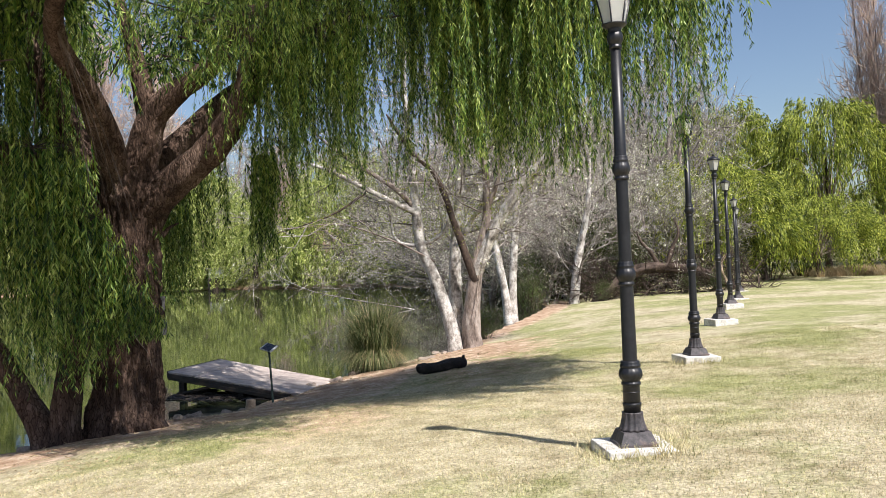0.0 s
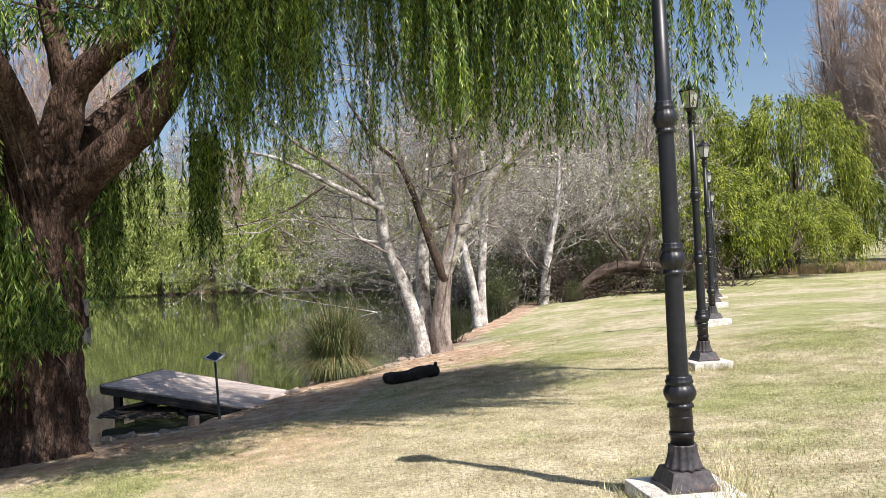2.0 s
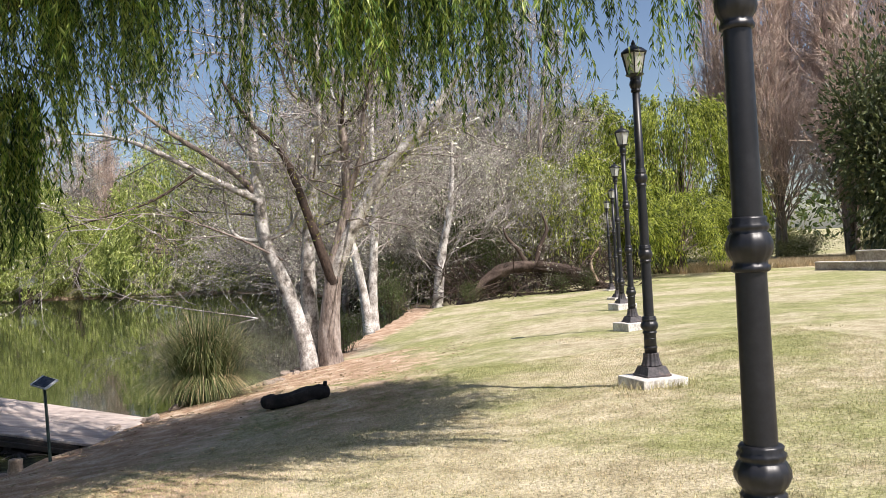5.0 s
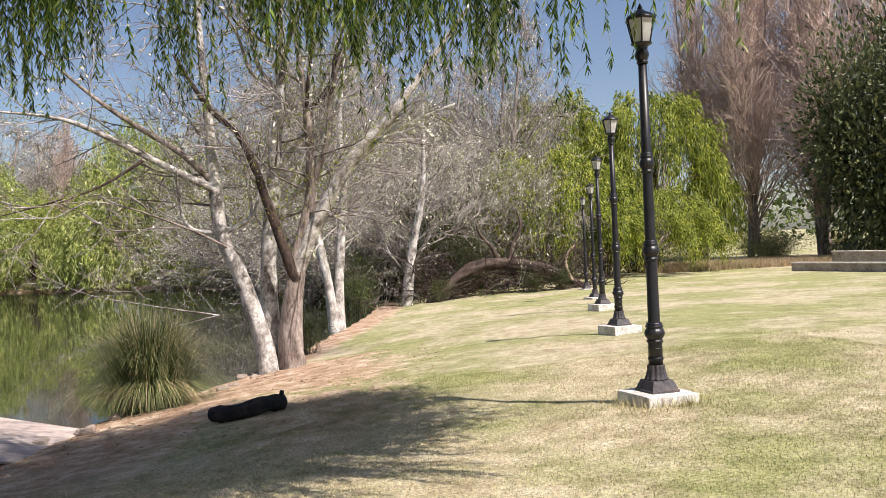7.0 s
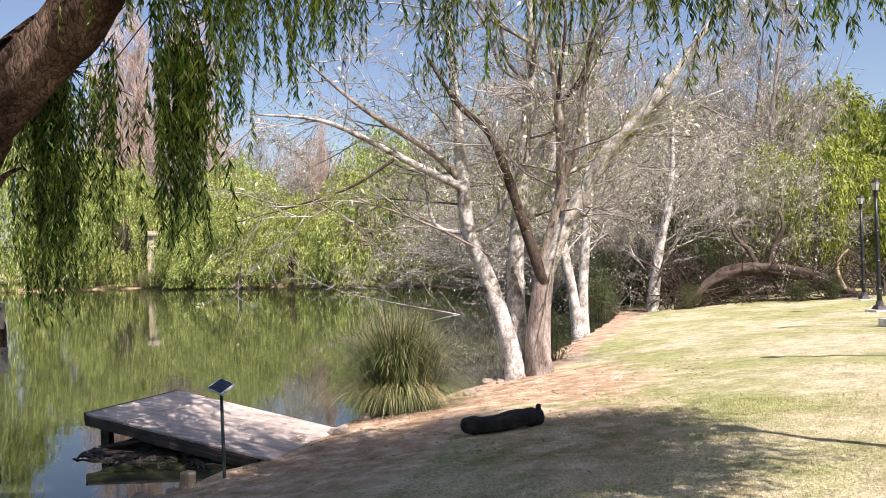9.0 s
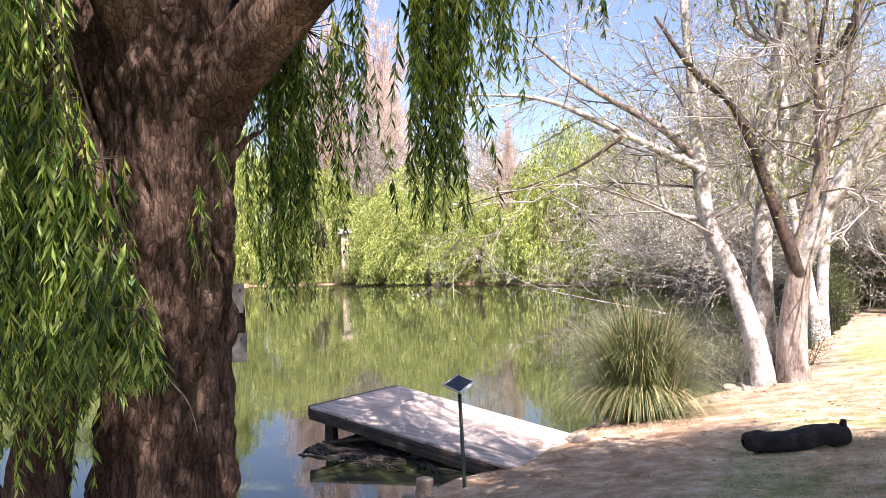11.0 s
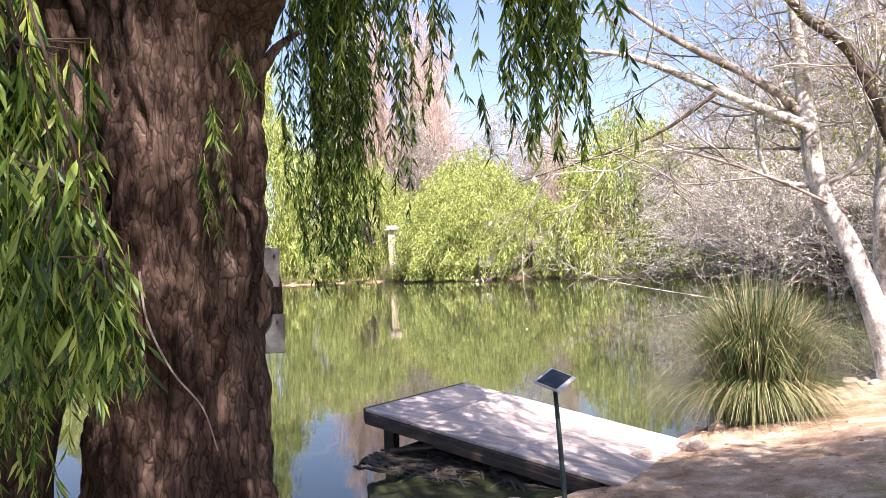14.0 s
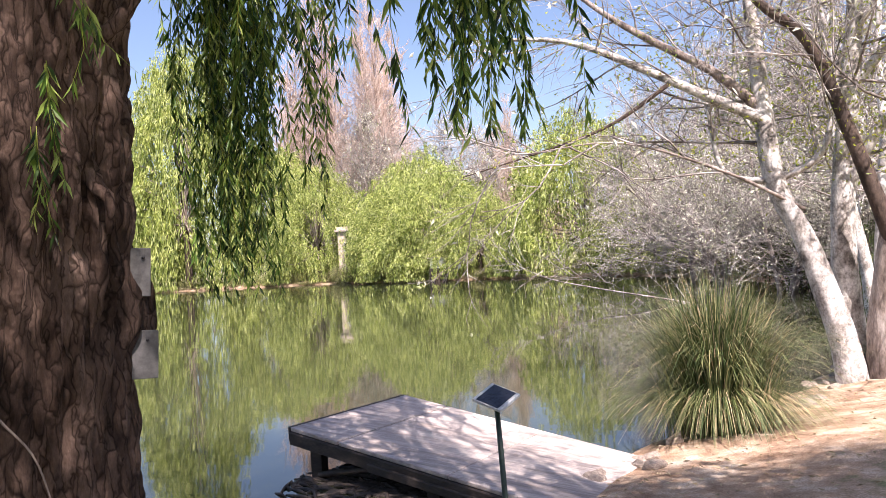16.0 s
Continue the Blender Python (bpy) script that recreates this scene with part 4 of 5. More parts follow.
    # crooked lesser boughs
    for n in range(11):
        k = n % 3
        base = np.array(stems[k][0][3 + n % 3])
        a = 2.4 * n
        out = np.array((math.cos(a), 0.6 * math.sin(a), 0.0))
        l = 1.0 + 0.5 * RNG.random()
        limbs.append(([tuple(base), tuple(base + out * 0.6 * l + (0, 0, 0.55) + RNG.normal(0, 0.15, 3)), tuple(base + out * 1.0 * l + (0, 0, 1.5) + RNG.normal(0, 0.3, 3)), tuple(base + out * 1.6 * l + (0, 0, 2.4 + RNG.random()) + RNG.normal(0, 0.4, 3))], [0.06, 0.048, 0.034, 0.012], (POPLAR_BARK, GREY_BARK, DARK_BARK)[n % 3]))
    for pts, rad, bark in stems:
        p = limb(tree, pts, rad, bark, 7, 18, "trunk", 0.12)
        for k in range(len(p) // 2, len(p) - 1, 2):
            twigs(heap, buds, p[k], (RNG.normal(0, 1), RNG.normal(0, 1), 0.35), 2.3, 0.03, 2, 0.0, (5, 5), 0.7, 0.2)
            m = 60
            leaves(fresh, p[k] + RNG.normal(0, 0.5, (m, 3)), RNG.normal(0, 1, (m, 3)), RNG.uniform(0.05, 0.11, m), RNG.uniform(0.022, 0.045, m))
    for pts, rad, bark in limbs:
        p = limb(tree, pts, rad, bark, 5, 10, "limb", 0.08)
        for k in range(len(p) // 3, len(p) - 1, 2):
            w = p[k + 1] - p[k]
            w /= np.linalg.norm(w)
            twigs(heap, buds, p[k], w + RNG.normal(0, 0.6, 3), 1.9, 0.02, 2, 0.01, (5, 5), 0.7, 0.15)
            if RNG.random() < 0.8:
                m = 70
                leaves(fresh, p[k] + RNG.normal(0, 0.38, (m, 3)) * (1, 1, 0.6), RNG.normal(0, 1, (m, 3)), RNG.uniform(0.05, 0.10, m), RNG.uniform(0.02, 0.04, m))
    part("branchwork", heap, PALE_TWIG, tree, "fine bare grey twigs", kind="stuff")
    part("bud_cover", buds.mesh("buds"), BUD, tree, kind="stuff")
    part("new_foliage", fresh.mesh("new_leaves"), FRESH_LEAF, tree, "scattered yellow-green new leaves", kind="stuff")


def build_bare(name, label, bark, twig, tall, stems, wide, bud, kids=(7, 6, 5), droop=0.0, upright=0.6, group="bare trees behind the bank", least=0.013, girth=0.02):
    tree = thing(name, label, "tree", group=group)
    heap, buds = Heap(), Heap()
    for _ in range(stems):
        a = RNG.uniform(0, 6.28)
        o = np.array((math.cos(a), math.sin(a), 0)) * 0.25 * (stems > 1)
        l = np.array((math.cos(a), math.sin(a), 0)) * wide * 0.22 * RNG.uniform(0.4, 1.2)
        top = tall * RNG.uniform(0.75, 1.0)
        p = limb(tree, [o + (0, 0, -0.5), o + l * 0.3 + (0, 0, top * 0.25), o + l * 0.6 + RNG.normal(0, 0.2, 3) + (0, 0, top * 0.55), o + l + (0, 0, top)], [tall * girth, tall * girth * 0.75, tall * girth * 0.5, 0.02], bark, 6, 10, "trunk", 0.1)
        for k in range(len(p) // 5, len(p) - 1):
            for _ in range(2):
                b = RNG.uniform(0, 6.28)
                f = 1.15 - k / len(p)
                twigs(heap, buds, p[k], (math.cos(b), math.sin(b), upright), wide * 0.55 * f + 0.5, 0.022 * tall / 8 * f + 0.008, 2, droop, kids[:2], 0.7, bud, 4, least)
    part("branchwork", heap, twig, tree, "fine bare branches", kind="stuff")
    if buds.n:
        part("bud_cover", buds.mesh("buds"), BUD, tree, kind="stuff")
    return tree


def build_round_willow(label, tall, wide, lobes=90, strands=26, size=0.28, fall=(0.10, 0.27), dense=13, lift=0.16, loose=0.5, leafmat=FAR_WILLOW, tuft=0.058):
    """A domed willow of overlapping drooping tufts, down to the ground."""
    tree = thing("willow_tree", label, "tree", group="willows round the pond")
    limb(tree, [(0, 0, -0.5), (0.1, 0, tall * 0.15), (0.3, 0.2, tall * 0.4), (0.2, 0.1, tall * 0.65)], [tall * 0.035, tall * 0.028, tall * 0.02, 0.04], DARK_BARK, 6, 12)
    br, leaf = Heap(), Heap()
    for n in range(lobes):
        a = 2.4 * n + RNG.uniform(-0.3, 0.3)
        up = max(0.0, 1 - 1.12 * (n + 0.5) / lobes)
        out = math.sqrt(1 - up * up)
        k = RNG.uniform(0.68, 1.08)
        e = np.array((math.cos(a) * out * wide * 0.5 * k, math.sin(a) * out * wide * 0.5 * k, tall * (lift + (0.96 - lift) * up * RNG.uniform(0.82, 1.06))))
        if n % 2 == 0:
            tube(br, curve_through([(0, 0, tall * 0.25), e * (0.5, 0.5, 0.9), e], 4), np.linspace(0.06, 0.015, 9), 5)
        w = np.array((math.cos(a), math.sin(a))) * (0.3 + out)
        for _ in range(strands):
            s = e + RNG.normal(0, 1, 3) * (wide * tuft, wide * tuft, tall * tuft * 0.7)
            drop = tall * RNG.uniform(*fall)
            m = max(6, int(drop * dense))
            t = np.sort(RNG.uniform(0, 1, m))
            b = np.stack((s[0] + w[0] * 0.9 * np.sqrt(t), s[1] + w[1] * 0.9 * np.sqrt(t), s[2] + 0.25 * np.sin(t * 2.5) - drop * t * t), 1) + RNG.normal(0, 0.06, (m, 3))
            b[:, 2] = np.maximum(b[:, 2], 0.15)
            d = RNG.normal(0, loose, (m, 3)) + np.stack((w[0] * (1 - t), w[1] * (1 - t), -0.3 - t), 1)
            leaves(leaf, b, d, size * RNG.uniform(0.6, 1.3, m), size * RNG.uniform(0.2, 0.34, m))
    part("branchwork", br, GREY_BARK, tree, kind="stuff")
    part("crown", leaf.mesh("crown"), leafmat, tree, "drooping yellow-green foliage", kind="stuff")
    return tree


def build_shrub(name, label, leafmat, bark, tall, wide, count, size, group="undergrowth on the bank", category="shrub", twiggy=True):
    bush = thing(name, label, category, group=group)
    h, leaf, buds = Heap(), Heap(), Heap()
    for _ in range(16):
        a, r = RNG.uniform(0, 6.28), RNG.uniform(0.1, 0.5) * wide
        e = np.array((math.cos(a) * r, math.sin(a) * r, tall * RNG.uniform(0.5, 1.0)))
        p = curve_through([(e[0] * 0.2, e[1] * 0.2, -0.2), e * (0.7, 0.7, 0.6), e], 4)
        tube(h, p, np.linspace(0.035, 0.008, len(p)), 5)
        m = count // 16
        t = RNG.integers(2, len(p), m)
        o = RNG.normal(0, 1, (m, 3)) * (wide * 0.12, wide * 0.12, tall * 0.13)
        c = p[t] + o
        c[:, 2] = np.maximum(c[:, 2], 0.05)
        leaves(leaf, c, o + RNG.normal(0, 0.4, (m, 3)), size * RNG.uniform(0.6, 1.3, m), size * 0.45)
        for k in range(3, len(p), 2) if twiggy else ():
            twigs(h, buds, p[k], RNG.normal(0, 1, 3) + (0, 0, 0.5), tall * 0.4, 0.012, 1, 0, (5,), 0.8)
    part("branchwork", h, bark, bush, kind="stuff")
    part("crown", leaf.mesh("crown"), leafmat, bush, kind="stuff")
    return bush


def spread_out(first, places):
    """First at the first place, copies at the rest: x, y, turn, scale, and height scale."""
    for n, (x, y, turn, sc, zs) in enumerate(places):
        m = pose(x, y, max(level(x, y), 0.02) - 0.05, 0, 0, turn) @ Matrix.Diagonal((sc, sc, zs, 1))
        if n:
            copy_thing(first, m)
        else:
            first.matrix_world = m


build_clump()

# slim pale trunks further along the bank
def build_twin():
    tree = thing("slim_pale_tree", "slim pale twin-trunked tree with bare twigs on the bank", "tree")
    heap, buds = Heap(), Heap()
    for pts, rad in (([(-0.5, 34.2, -0.4), (-0.62, 34.2, 1.4), (-0.95, 34.2, 3.4), (-1.2, 34.3, 5.2), (-1.15, 34.5, 7.4), (-1.5, 34.6, 9.8)], [0.24, 0.18, 0.16, 0.14, 0.10, 0.03]),
                     ([(-0.3, 34.4, -0.4), (-0.28, 34.4, 1.5), (-0.12, 34.4, 3.5), (0.05, 34.5, 5.4), (0.0, 34.7, 7.6), (0.3, 34.8, 10.2)], [0.24, 0.18, 0.165, 0.145, 0.10, 0.03])):
        p = limb(tree, pts, rad, POPLAR_BARK, 6, 14)
        for k in range(len(p) // 3, len(p) - 1):
            b = RNG.uniform(0, 6.28)
            twigs(heap, buds, p[k], (math.cos(b), math.sin(b), 0.5), 2.6, 0.03, 2, 0.0, (6, 5), 0.7, 0.35, 4, 0.013)
    part("branchwork", heap, PALE_TWIG, tree, "fine bare branches", kind="stuff")
    part("bud_cover", buds.mesh("buds"), BUD, tree, kind="stuff")


build_twin()
tree = build_bare("pale_barked_tree", "pale straight-trunked tree with bare white branches", POPLAR_BARK, PALE_TWIG, 13.0, 1, 6.5, 0.5, (6, 6), group="")
spread_out(tree, [(2.5, 43.0, 10, 1.15, 1)])

white_thicket = build_bare("budding_tree", "low tree with dense white budding twigs over the pond", GREY_BARK, PALE_TWIG, 7.5, 4, 8.0, 1.5, (5, 4), 0.01, 0.45)
spread_out(white_thicket, [(-3.0, 52.0, 0, 1, 1), (2.5, 50.0, 70, 1.1, 1.1), (-6.5, 62.0, 140, 1.2, 1.2), (5.5, 54.0, 200, 1.2, 1.25), (0.5, 58.0, 260, 1.2, 1.3), (-9.5, 71.0, 320, 1.3, 1.2), (8.0, 47.5, 20, 0.9, 1.0), (0.8, 46.5, 30, 0.75, 0.7)])
pale_tall = build_bare("bare_tree", "tall bare tree with pale grey branches", GREY_BARK, PALE_TWIG, 12.0, 2, 8.0, 0.5, (7, 6), 0.0, 0.6)
spread_out(pale_tall, [(4.5, 60.0, 0, 1.1, 1.35), (-1.2, 57.5, 30, 0.9, 1.1), (-5.0, 69.0, 170, 1.1, 1.3), (-9.0, 76.5, 80, 1.2, 1.35), (-13.5, 85.0, 220, 1.3, 1.3), (2.0, 64.0, 280, 1.1, 1.35), (9.5, 57.0, 100, 1.0, 1.4), (-4.0, 74.0, 200, 1.2, 1.2), (0.5, 70.0, 300, 1.2, 1.25), (7.0, 66.0, 50, 1.2, 1.25), (-61.0, 119.0, 20, 1.7, 1.9), (-50.0, 120.0, 150, 1.8, 1.75), (-39.0, 116.0, 250, 1.6, 1.5)])

shrub = build_shrub("shrub", "tangled dark green shrub on the bank", SHRUB_LEAF, DARK_BARK, 3.0, 4.0, 2600, 0.14)
spread_out(shrub, [(1.6, 47.5, 0, 1, 1.3), (4.3, 47.0, 60, 1, 1.35), (-0.6, 49.5, 20, 1.0, 1.1), (3.2, 49.0, 100, 1.1, 1.5), (5.6, 45.0, 190, 0.7, 1.0), (0.4, 44.2, 300, 0.6, 0.8), (-2.6, 57.0, 250, 1.2, 1.0), (2.9, 45.6, 150, 0.6, 0.8), (6.0, 46.2, 250, 0.7, 1.0), (0.2, 40.2, 110, 0.55, 0.5), (7.0, 49.0, 170, 1.1, 1.0), (4.1, 42.0, 20, 0.3, 0.3), (8.6, 42.1, 200, 0.32, 0.28), (10.0, 42.3, 80, 0.3, 0.3), (9.6, 48.5, 230, 1.0, 0.8), (12.2, 49.5, 290, 1.1, 0.9), (14.8, 51.0, 20, 1.1, 0.8), (-1.5, 54.0, 80, 1.2, 1.0), (1.2, 53.0, 120, 1.3, 1.1), (17.5, 53.5, 200, 1.1, 0.8), (-0.9, 26.6, 45, 0.3, 0.3)])

# willows: the pair beyond the lamps, then those round the pond
willow_a = build_round_willow("broad weeping willow in fresh yellow-green leaf", 8.2, 11.0)
willow_b = build_round_willow("tall rounded willow in fresh yellow-green leaf", 10.0, 9.5)
near_willow = build_round_willow("broad weeping willow hanging to the ground in bright yellow-green leaf", 8.0, 9.5, 56, 46, 0.24, (0.14, 0.36), 9, 0.40, 0.22, NEAR_WILLOW, 0.036)
spread_out(near_willow, [(11.3, 50.5, 0, 1.0, 1.0), (17.8, 51.0, 120, 0.8, 0.66), (22.0, 62.5, 240, 1.05, 1.7), (15.5, 67.0, 30, 1.2, 1.8), (6.5, 76.0, 150, 1.3, 1.9)])
spread_out(willow_a, [(-41.9, 99.5, 40, 1.45, 1.6), (-22.3, 93.0, 250, 0.95, 1.3), (-48.5, 108.5, 160, 1.0, 1.3), (-13.0, 88.0, 20, 0.8, 0.9), (-48.0, 103.0, 70, 0.8, 1.0), (-36.0, 97.0, 120, 0.7, 0.8), (-95.0, 100.0, 80, 1.3, 1.5)])
spread_out(willow_b, [(-65.4, 109.0, 0, 1.3, 1.75), (-84.5, 104.0, 130, 1.3, 2.1), (-74.0, 112.0, 220, 1.1, 1.2), (-108.0, 98.0, 170, 1.5, 1.6)])

far_bush = build_shrub("bush", "rough green bush on the far bank", OLIVE_LEAF, GREY_BARK, 4.0, 8.0, 4200, 0.27, "bushes on the far bank", twiggy=False)
def along_far_bank(n):
    """Places just behind the far water's edge."""
    k = 13.6 + 7.2 * n / 40
    i = int(k)
    p = SHORE[i] + (SHORE[i + 1] - SHORE[i]) * (k - i)
    w = (p - (-50, 50)) / np.linalg.norm(p - (-50, 50))
    p = p + w * (1.6 + 1.2 * math.sin(n * 2.7))
    return p[0], p[1], 67 * n, 0.62 + 0.18 * math.sin(n * 2.1), 0.46 + 0.2 * math.sin(n * 3.7)


def second_row(n):
    x, y, turn, sc, zs = along_far_bank(n * 1.6)
    w = np.array((x + 50, y - 50)) / math.hypot(x + 50, y - 50) * 6
    return x + w[0], y + w[1], turn + 40, sc * 1.4, zs * 1.5


spread_out(far_bush, [along_far_bank(n) for n in range(41)] + [second_row(n) for n in range(26)]
           + [(-4, 82, 10, 1.3, 1.8), (4, 80, 100, 1.4, 2.0), (12, 79, 200, 1.4, 2.0), (20, 80, 300, 1.4, 1.7), (28, 82, 50, 1.4, 1.2), (38, 80, 150, 1.4, 1.3), (1.0, 63.0, 15, 0.8, 1.3), (7.0, 61.5, 75, 0.8, 1.3), (-5.0, 67.0, 145, 0.9, 1.3), (11.5, 60.0, 205, 0.7, 1.2), (-54.6, 101.6, 70, 0.5, 1.0), (-52.0, 101.2, 170, 0.5, 0.95), (-58.3, 102.3, 20, 0.55, 1.15), (-57.6, 102.2, 200, 0.4, 1.05), (-58.5, 103.0, 290, 0.4, 1.0), (-56.3, 101.6, 110, 0.55, 1.1), (33, 66, 70, 0.9, 1.1), (39.5, 67, 160, 0.9, 1.1), (44, 62, 250, 0.9, 1.2), (24, 62, 30, 0.8, 0.7), (30, 61, 130, 0.8, 0.8), (36, 60, 230, 0.8, 0.7)])

# a small hut at the far water's edge
def build_hut():
    hut = thing("waterside_hut", "small dark timber hut with pale upper wall beside the water", "hut", pose(-39.4, 92.6, level(-39.4, 92.6) - 0.1, 0, 0, 24))
    for name, size, centre, mat, bev in (("lower_wall", (2.0, 1.7, 2.0), (0, 0, 1.0), OLD_WOOD, 0.03), ("upper_wall", (1.8, 1.5, 1.1), (0, 0, 2.553), PLASTIC, 0.03),
                                         ("roof", (2.4, 2.0, 0.12), (0, 0, 3.17), OLD_WALL, 0.03), ("door", (0.8, 0.06, 1.5), (0, -0.89, 0.95), DARK_BARK, 0.01)):
        bm = bmesh.new()
        box(bm, size, centre, None, bev)
        part(name, bm, mat, hut)


build_hut()

# a cream house among the trees of the far bank
def build_house():
    house = thing("house", "cream-walled house half hidden by willows beyond the pond", "house", pose(-56.4, 106.0, level(-56.4, 106.0) - 0.2, 0, 0, 27))
    for name, size, centre, mat, bev, label in (("wall", (6.2, 5.0, 6.6), (0, 0, 3.3), CREAM, 0.04, "cream plastered wall"), ("roof", (7.0, 5.8, 0.25), (0, 0, 6.73), OLD_WALL, 0.05, "flat grey roof slab"), ("parapet", (6.4, 0.2, 0.4), (0, -2.5, 7.06), CREAM, 0.02, "")):
        bm = bmesh.new()
        box(bm, size, centre, None, bev)
        part(name, bm, mat, house, label)
    for x in (-1.7, 1.7):
        bm = bmesh.new()
        box(bm, (1.3, 0.12, 1.3), (x, -2.54, 4.6), None, 0.02)
        frame_part = part("window", bm, PLASTIC, house, "pale window frame")
        bm = bmesh.new()
        box(bm, (1.1, 0.06, 1.1), (x, -2.59, 4.6), None, 0.01)
        part("pane", bm, CELL, frame_part)


build_house()

# leafless brown poplars
poplar = build_bare("bare_poplar", "tall leafless poplar with reddish-brown upright twigs", GREY_BARK, BROWN_TWIG, 19.0, 4, 9.0, 0.0, (6, 4), -0.06, 1.6, "leafless poplars", 0.026, 0.01)
spread_out(poplar, [(31.0, 64.0, 0, 1.0, 1.25), (33.5, 60.5, 140, 0.9, 0.8), (38.0, 66.5, 20, 1.0, 1.1), (36.0, 64.5, 90, 1.05, 1.4), (33.0, 71.0, 200, 1.2, 1.5), (39.0, 61.0, 300, 1.0, 1.3), (28.6, 69.0, 60, 0.8, 1.2), (-62.0, 125.0, 40, 1.6, 1.9), (-72.0, 126.0, 120, 1.6, 2.0), (-67.0, 131.0, 260, 1.6, 1.8), (-78.0, 124.0, 330, 1.6, 1.7), (-46.0, 125.0, 210, 1.5, 0.85), (-34.0, 118.0, 80, 1.4, 0.7), (-31.8, 98.5, 10, 0.55, 0.85)])
conifer = build_shrub("evergreen_tree", "dense dark evergreen tree at the edge of the lawn", EVERGREEN, DARK_BARK, 11.0, 8.0, 18000, 0.42, "evergreens", "tree")
spread_out(conifer, [(34.0, 52.0, 0, 1.0, 1.2), (40.0, 57.0, 90, 1.1, 1.3)])


# ---- woods that close the distance ----
def build_woods():
    h = Heap()
    n = 26000
    a = RNG.uniform(0, 2 * np.pi, n)
    r = RNG.uniform(175, 215, n)
    top = 9 + 3 * np.sin(a * 23) + 2 * np.sin(a * 57 + 1) + 1.5 * np.sin(a * 131)
    z = RNG.uniform(0.0, 1.0, n) ** 0.8 * top
    p = np.stack((-20 + r * np.cos(a), 40 + r * np.sin(a), z + 0.6), 1)
    leaves(h, p, RNG.normal(0, 1, (n, 3)) + (0, 0, -0.4), RNG.uniform(1.2, 2.6, n), RNG.uniform(0.7, 1.3, n))
    me = h.mesh("woods")
    me.materials.append(SHRUB_LEAF)
    tagged(new("woods", me), "distant hazy green woods round the park", "woods", kind="stuff")


build_woods()


# ---- the fallen trunk under the willows ----
def build_fallen():
    tree = thing("fallen_tree", "fallen dark tree trunk arching over the bank with torn bark", "fallen tree")
    limb(tree, [(3.6, 42.6, 0.2), (4.6, 42.8, 0.9), (5.5, 43.0, 1.65), (6.8, 43.1, 1.95), (8.7, 43.0, 1.75), (10.3, 43.0, 1.2), (11.4, 43.1, 0.5)], [0.18, 0.22, 0.26, 0.27, 0.26, 0.22, 0.16], DARK_BARK, 8, 26, "trunk", 0.7)
    limb(tree, [(7.2, 43.1, 2.0), (6.8, 43.2, 2.8), (6.3, 43.2, 3.4), (6.1, 43.3, 4.0)], [0.13, 0.11, 0.08, 0.03], DARK_BARK, 5, 10, "limb", 0.2)
    limb(tree, [(7.6, 43.1, 2.0), (7.9, 43.2, 2.9), (8.3, 43.2, 3.8), (8.1, 43.3, 4.6)], [0.13, 0.11, 0.08, 0.03], DARK_BARK, 5, 10, "limb", 0.2)
    limb(tree, [(10.6, 42.7, 1.0), (10.35, 42.7, 1.7), (10.4, 42.7, 2.2), (10.8, 42.7, 2.7)], [0.10, 0.09, 0.07, 0.03], CUT_WOOD, 5, 10, "broken_limb", 0.1)
    h, b = Heap(), Heap()
    for _ in range(190):
        x = RNG.uniform(3.0, 12.4)
        twigs(h, b, (x, 42.6 + RNG.uniform(0, 1.4), RNG.uniform(0.3, 1.6)), RNG.normal(0, 1, 3) * (1, 0.5, 0.7), 1.7, 0.04, 1, 0.03, (6,), 0.9, 0, 5, 0.014)
    part("root_tangle", h, DARK_BARK, tree, "dark tangle of roots and dead branches", "stuff")


build_fallen()


def build_branch_in_water():
    br = thing("fallen_branch", "long bare pale branch lying out over the water", "branch")
    limb(br, [(-5.6, 45.0, -0.25), (-7.2, 45.8, 0.05), (-9.0, 45.6, 0.42), (-11.2, 46.8, 0.75), (-13.5, 46.6, 1.35), (-16.2, 47.6, 2.5)], [0.05, 0.045, 0.038, 0.03, 0.022, 0.01], PALE_TWIG, 7, 8, "limb", 0.08)
    h, b = Heap(), Heap()
    for t in np.linspace(0, 1, 26):
        x = -6.5 - 10 * t
        twigs(h, b, (x, 45.2 + 2.6 * t, 0.1 + t * 2.2), (RNG.normal(-0.6, 0.6), RNG.normal(0, 0.6), RNG.normal(0.2, 0.6)), 1.8, 0.02, 1, 0.01, (5,), 0.8, 0.6, 3, 0.012)
    part("branchwork", h, PALE_TWIG, br, kind="stuff")


build_branch_in_water()


# ---- landing stage ----
def prism(corners, thick, crop=0.0):
    """A board through four top corners, with its edges eased."""
    bm = bmesh.new()
    c = [Vector(k) for k in corners]
    top = [bm.verts.new(k) for k in c]
    low = [bm.verts.new(k - Vector((0, 0, thick))) for k in c]
    bm.faces.new(top)
    bm.faces.new(low[::-1])
    for i in range(4):
        j = (i + 1) % 4
        bm.faces.new((top[j], top[i], low[i], low[j]))
    bmesh.ops.recalc_face_normals(bm, faces=bm.faces)
    bmesh.ops.bevel(bm, geom=list(bm.edges), offset=min(0.008, thick * 0.2), segments=1, affect="EDGES")
    return bm


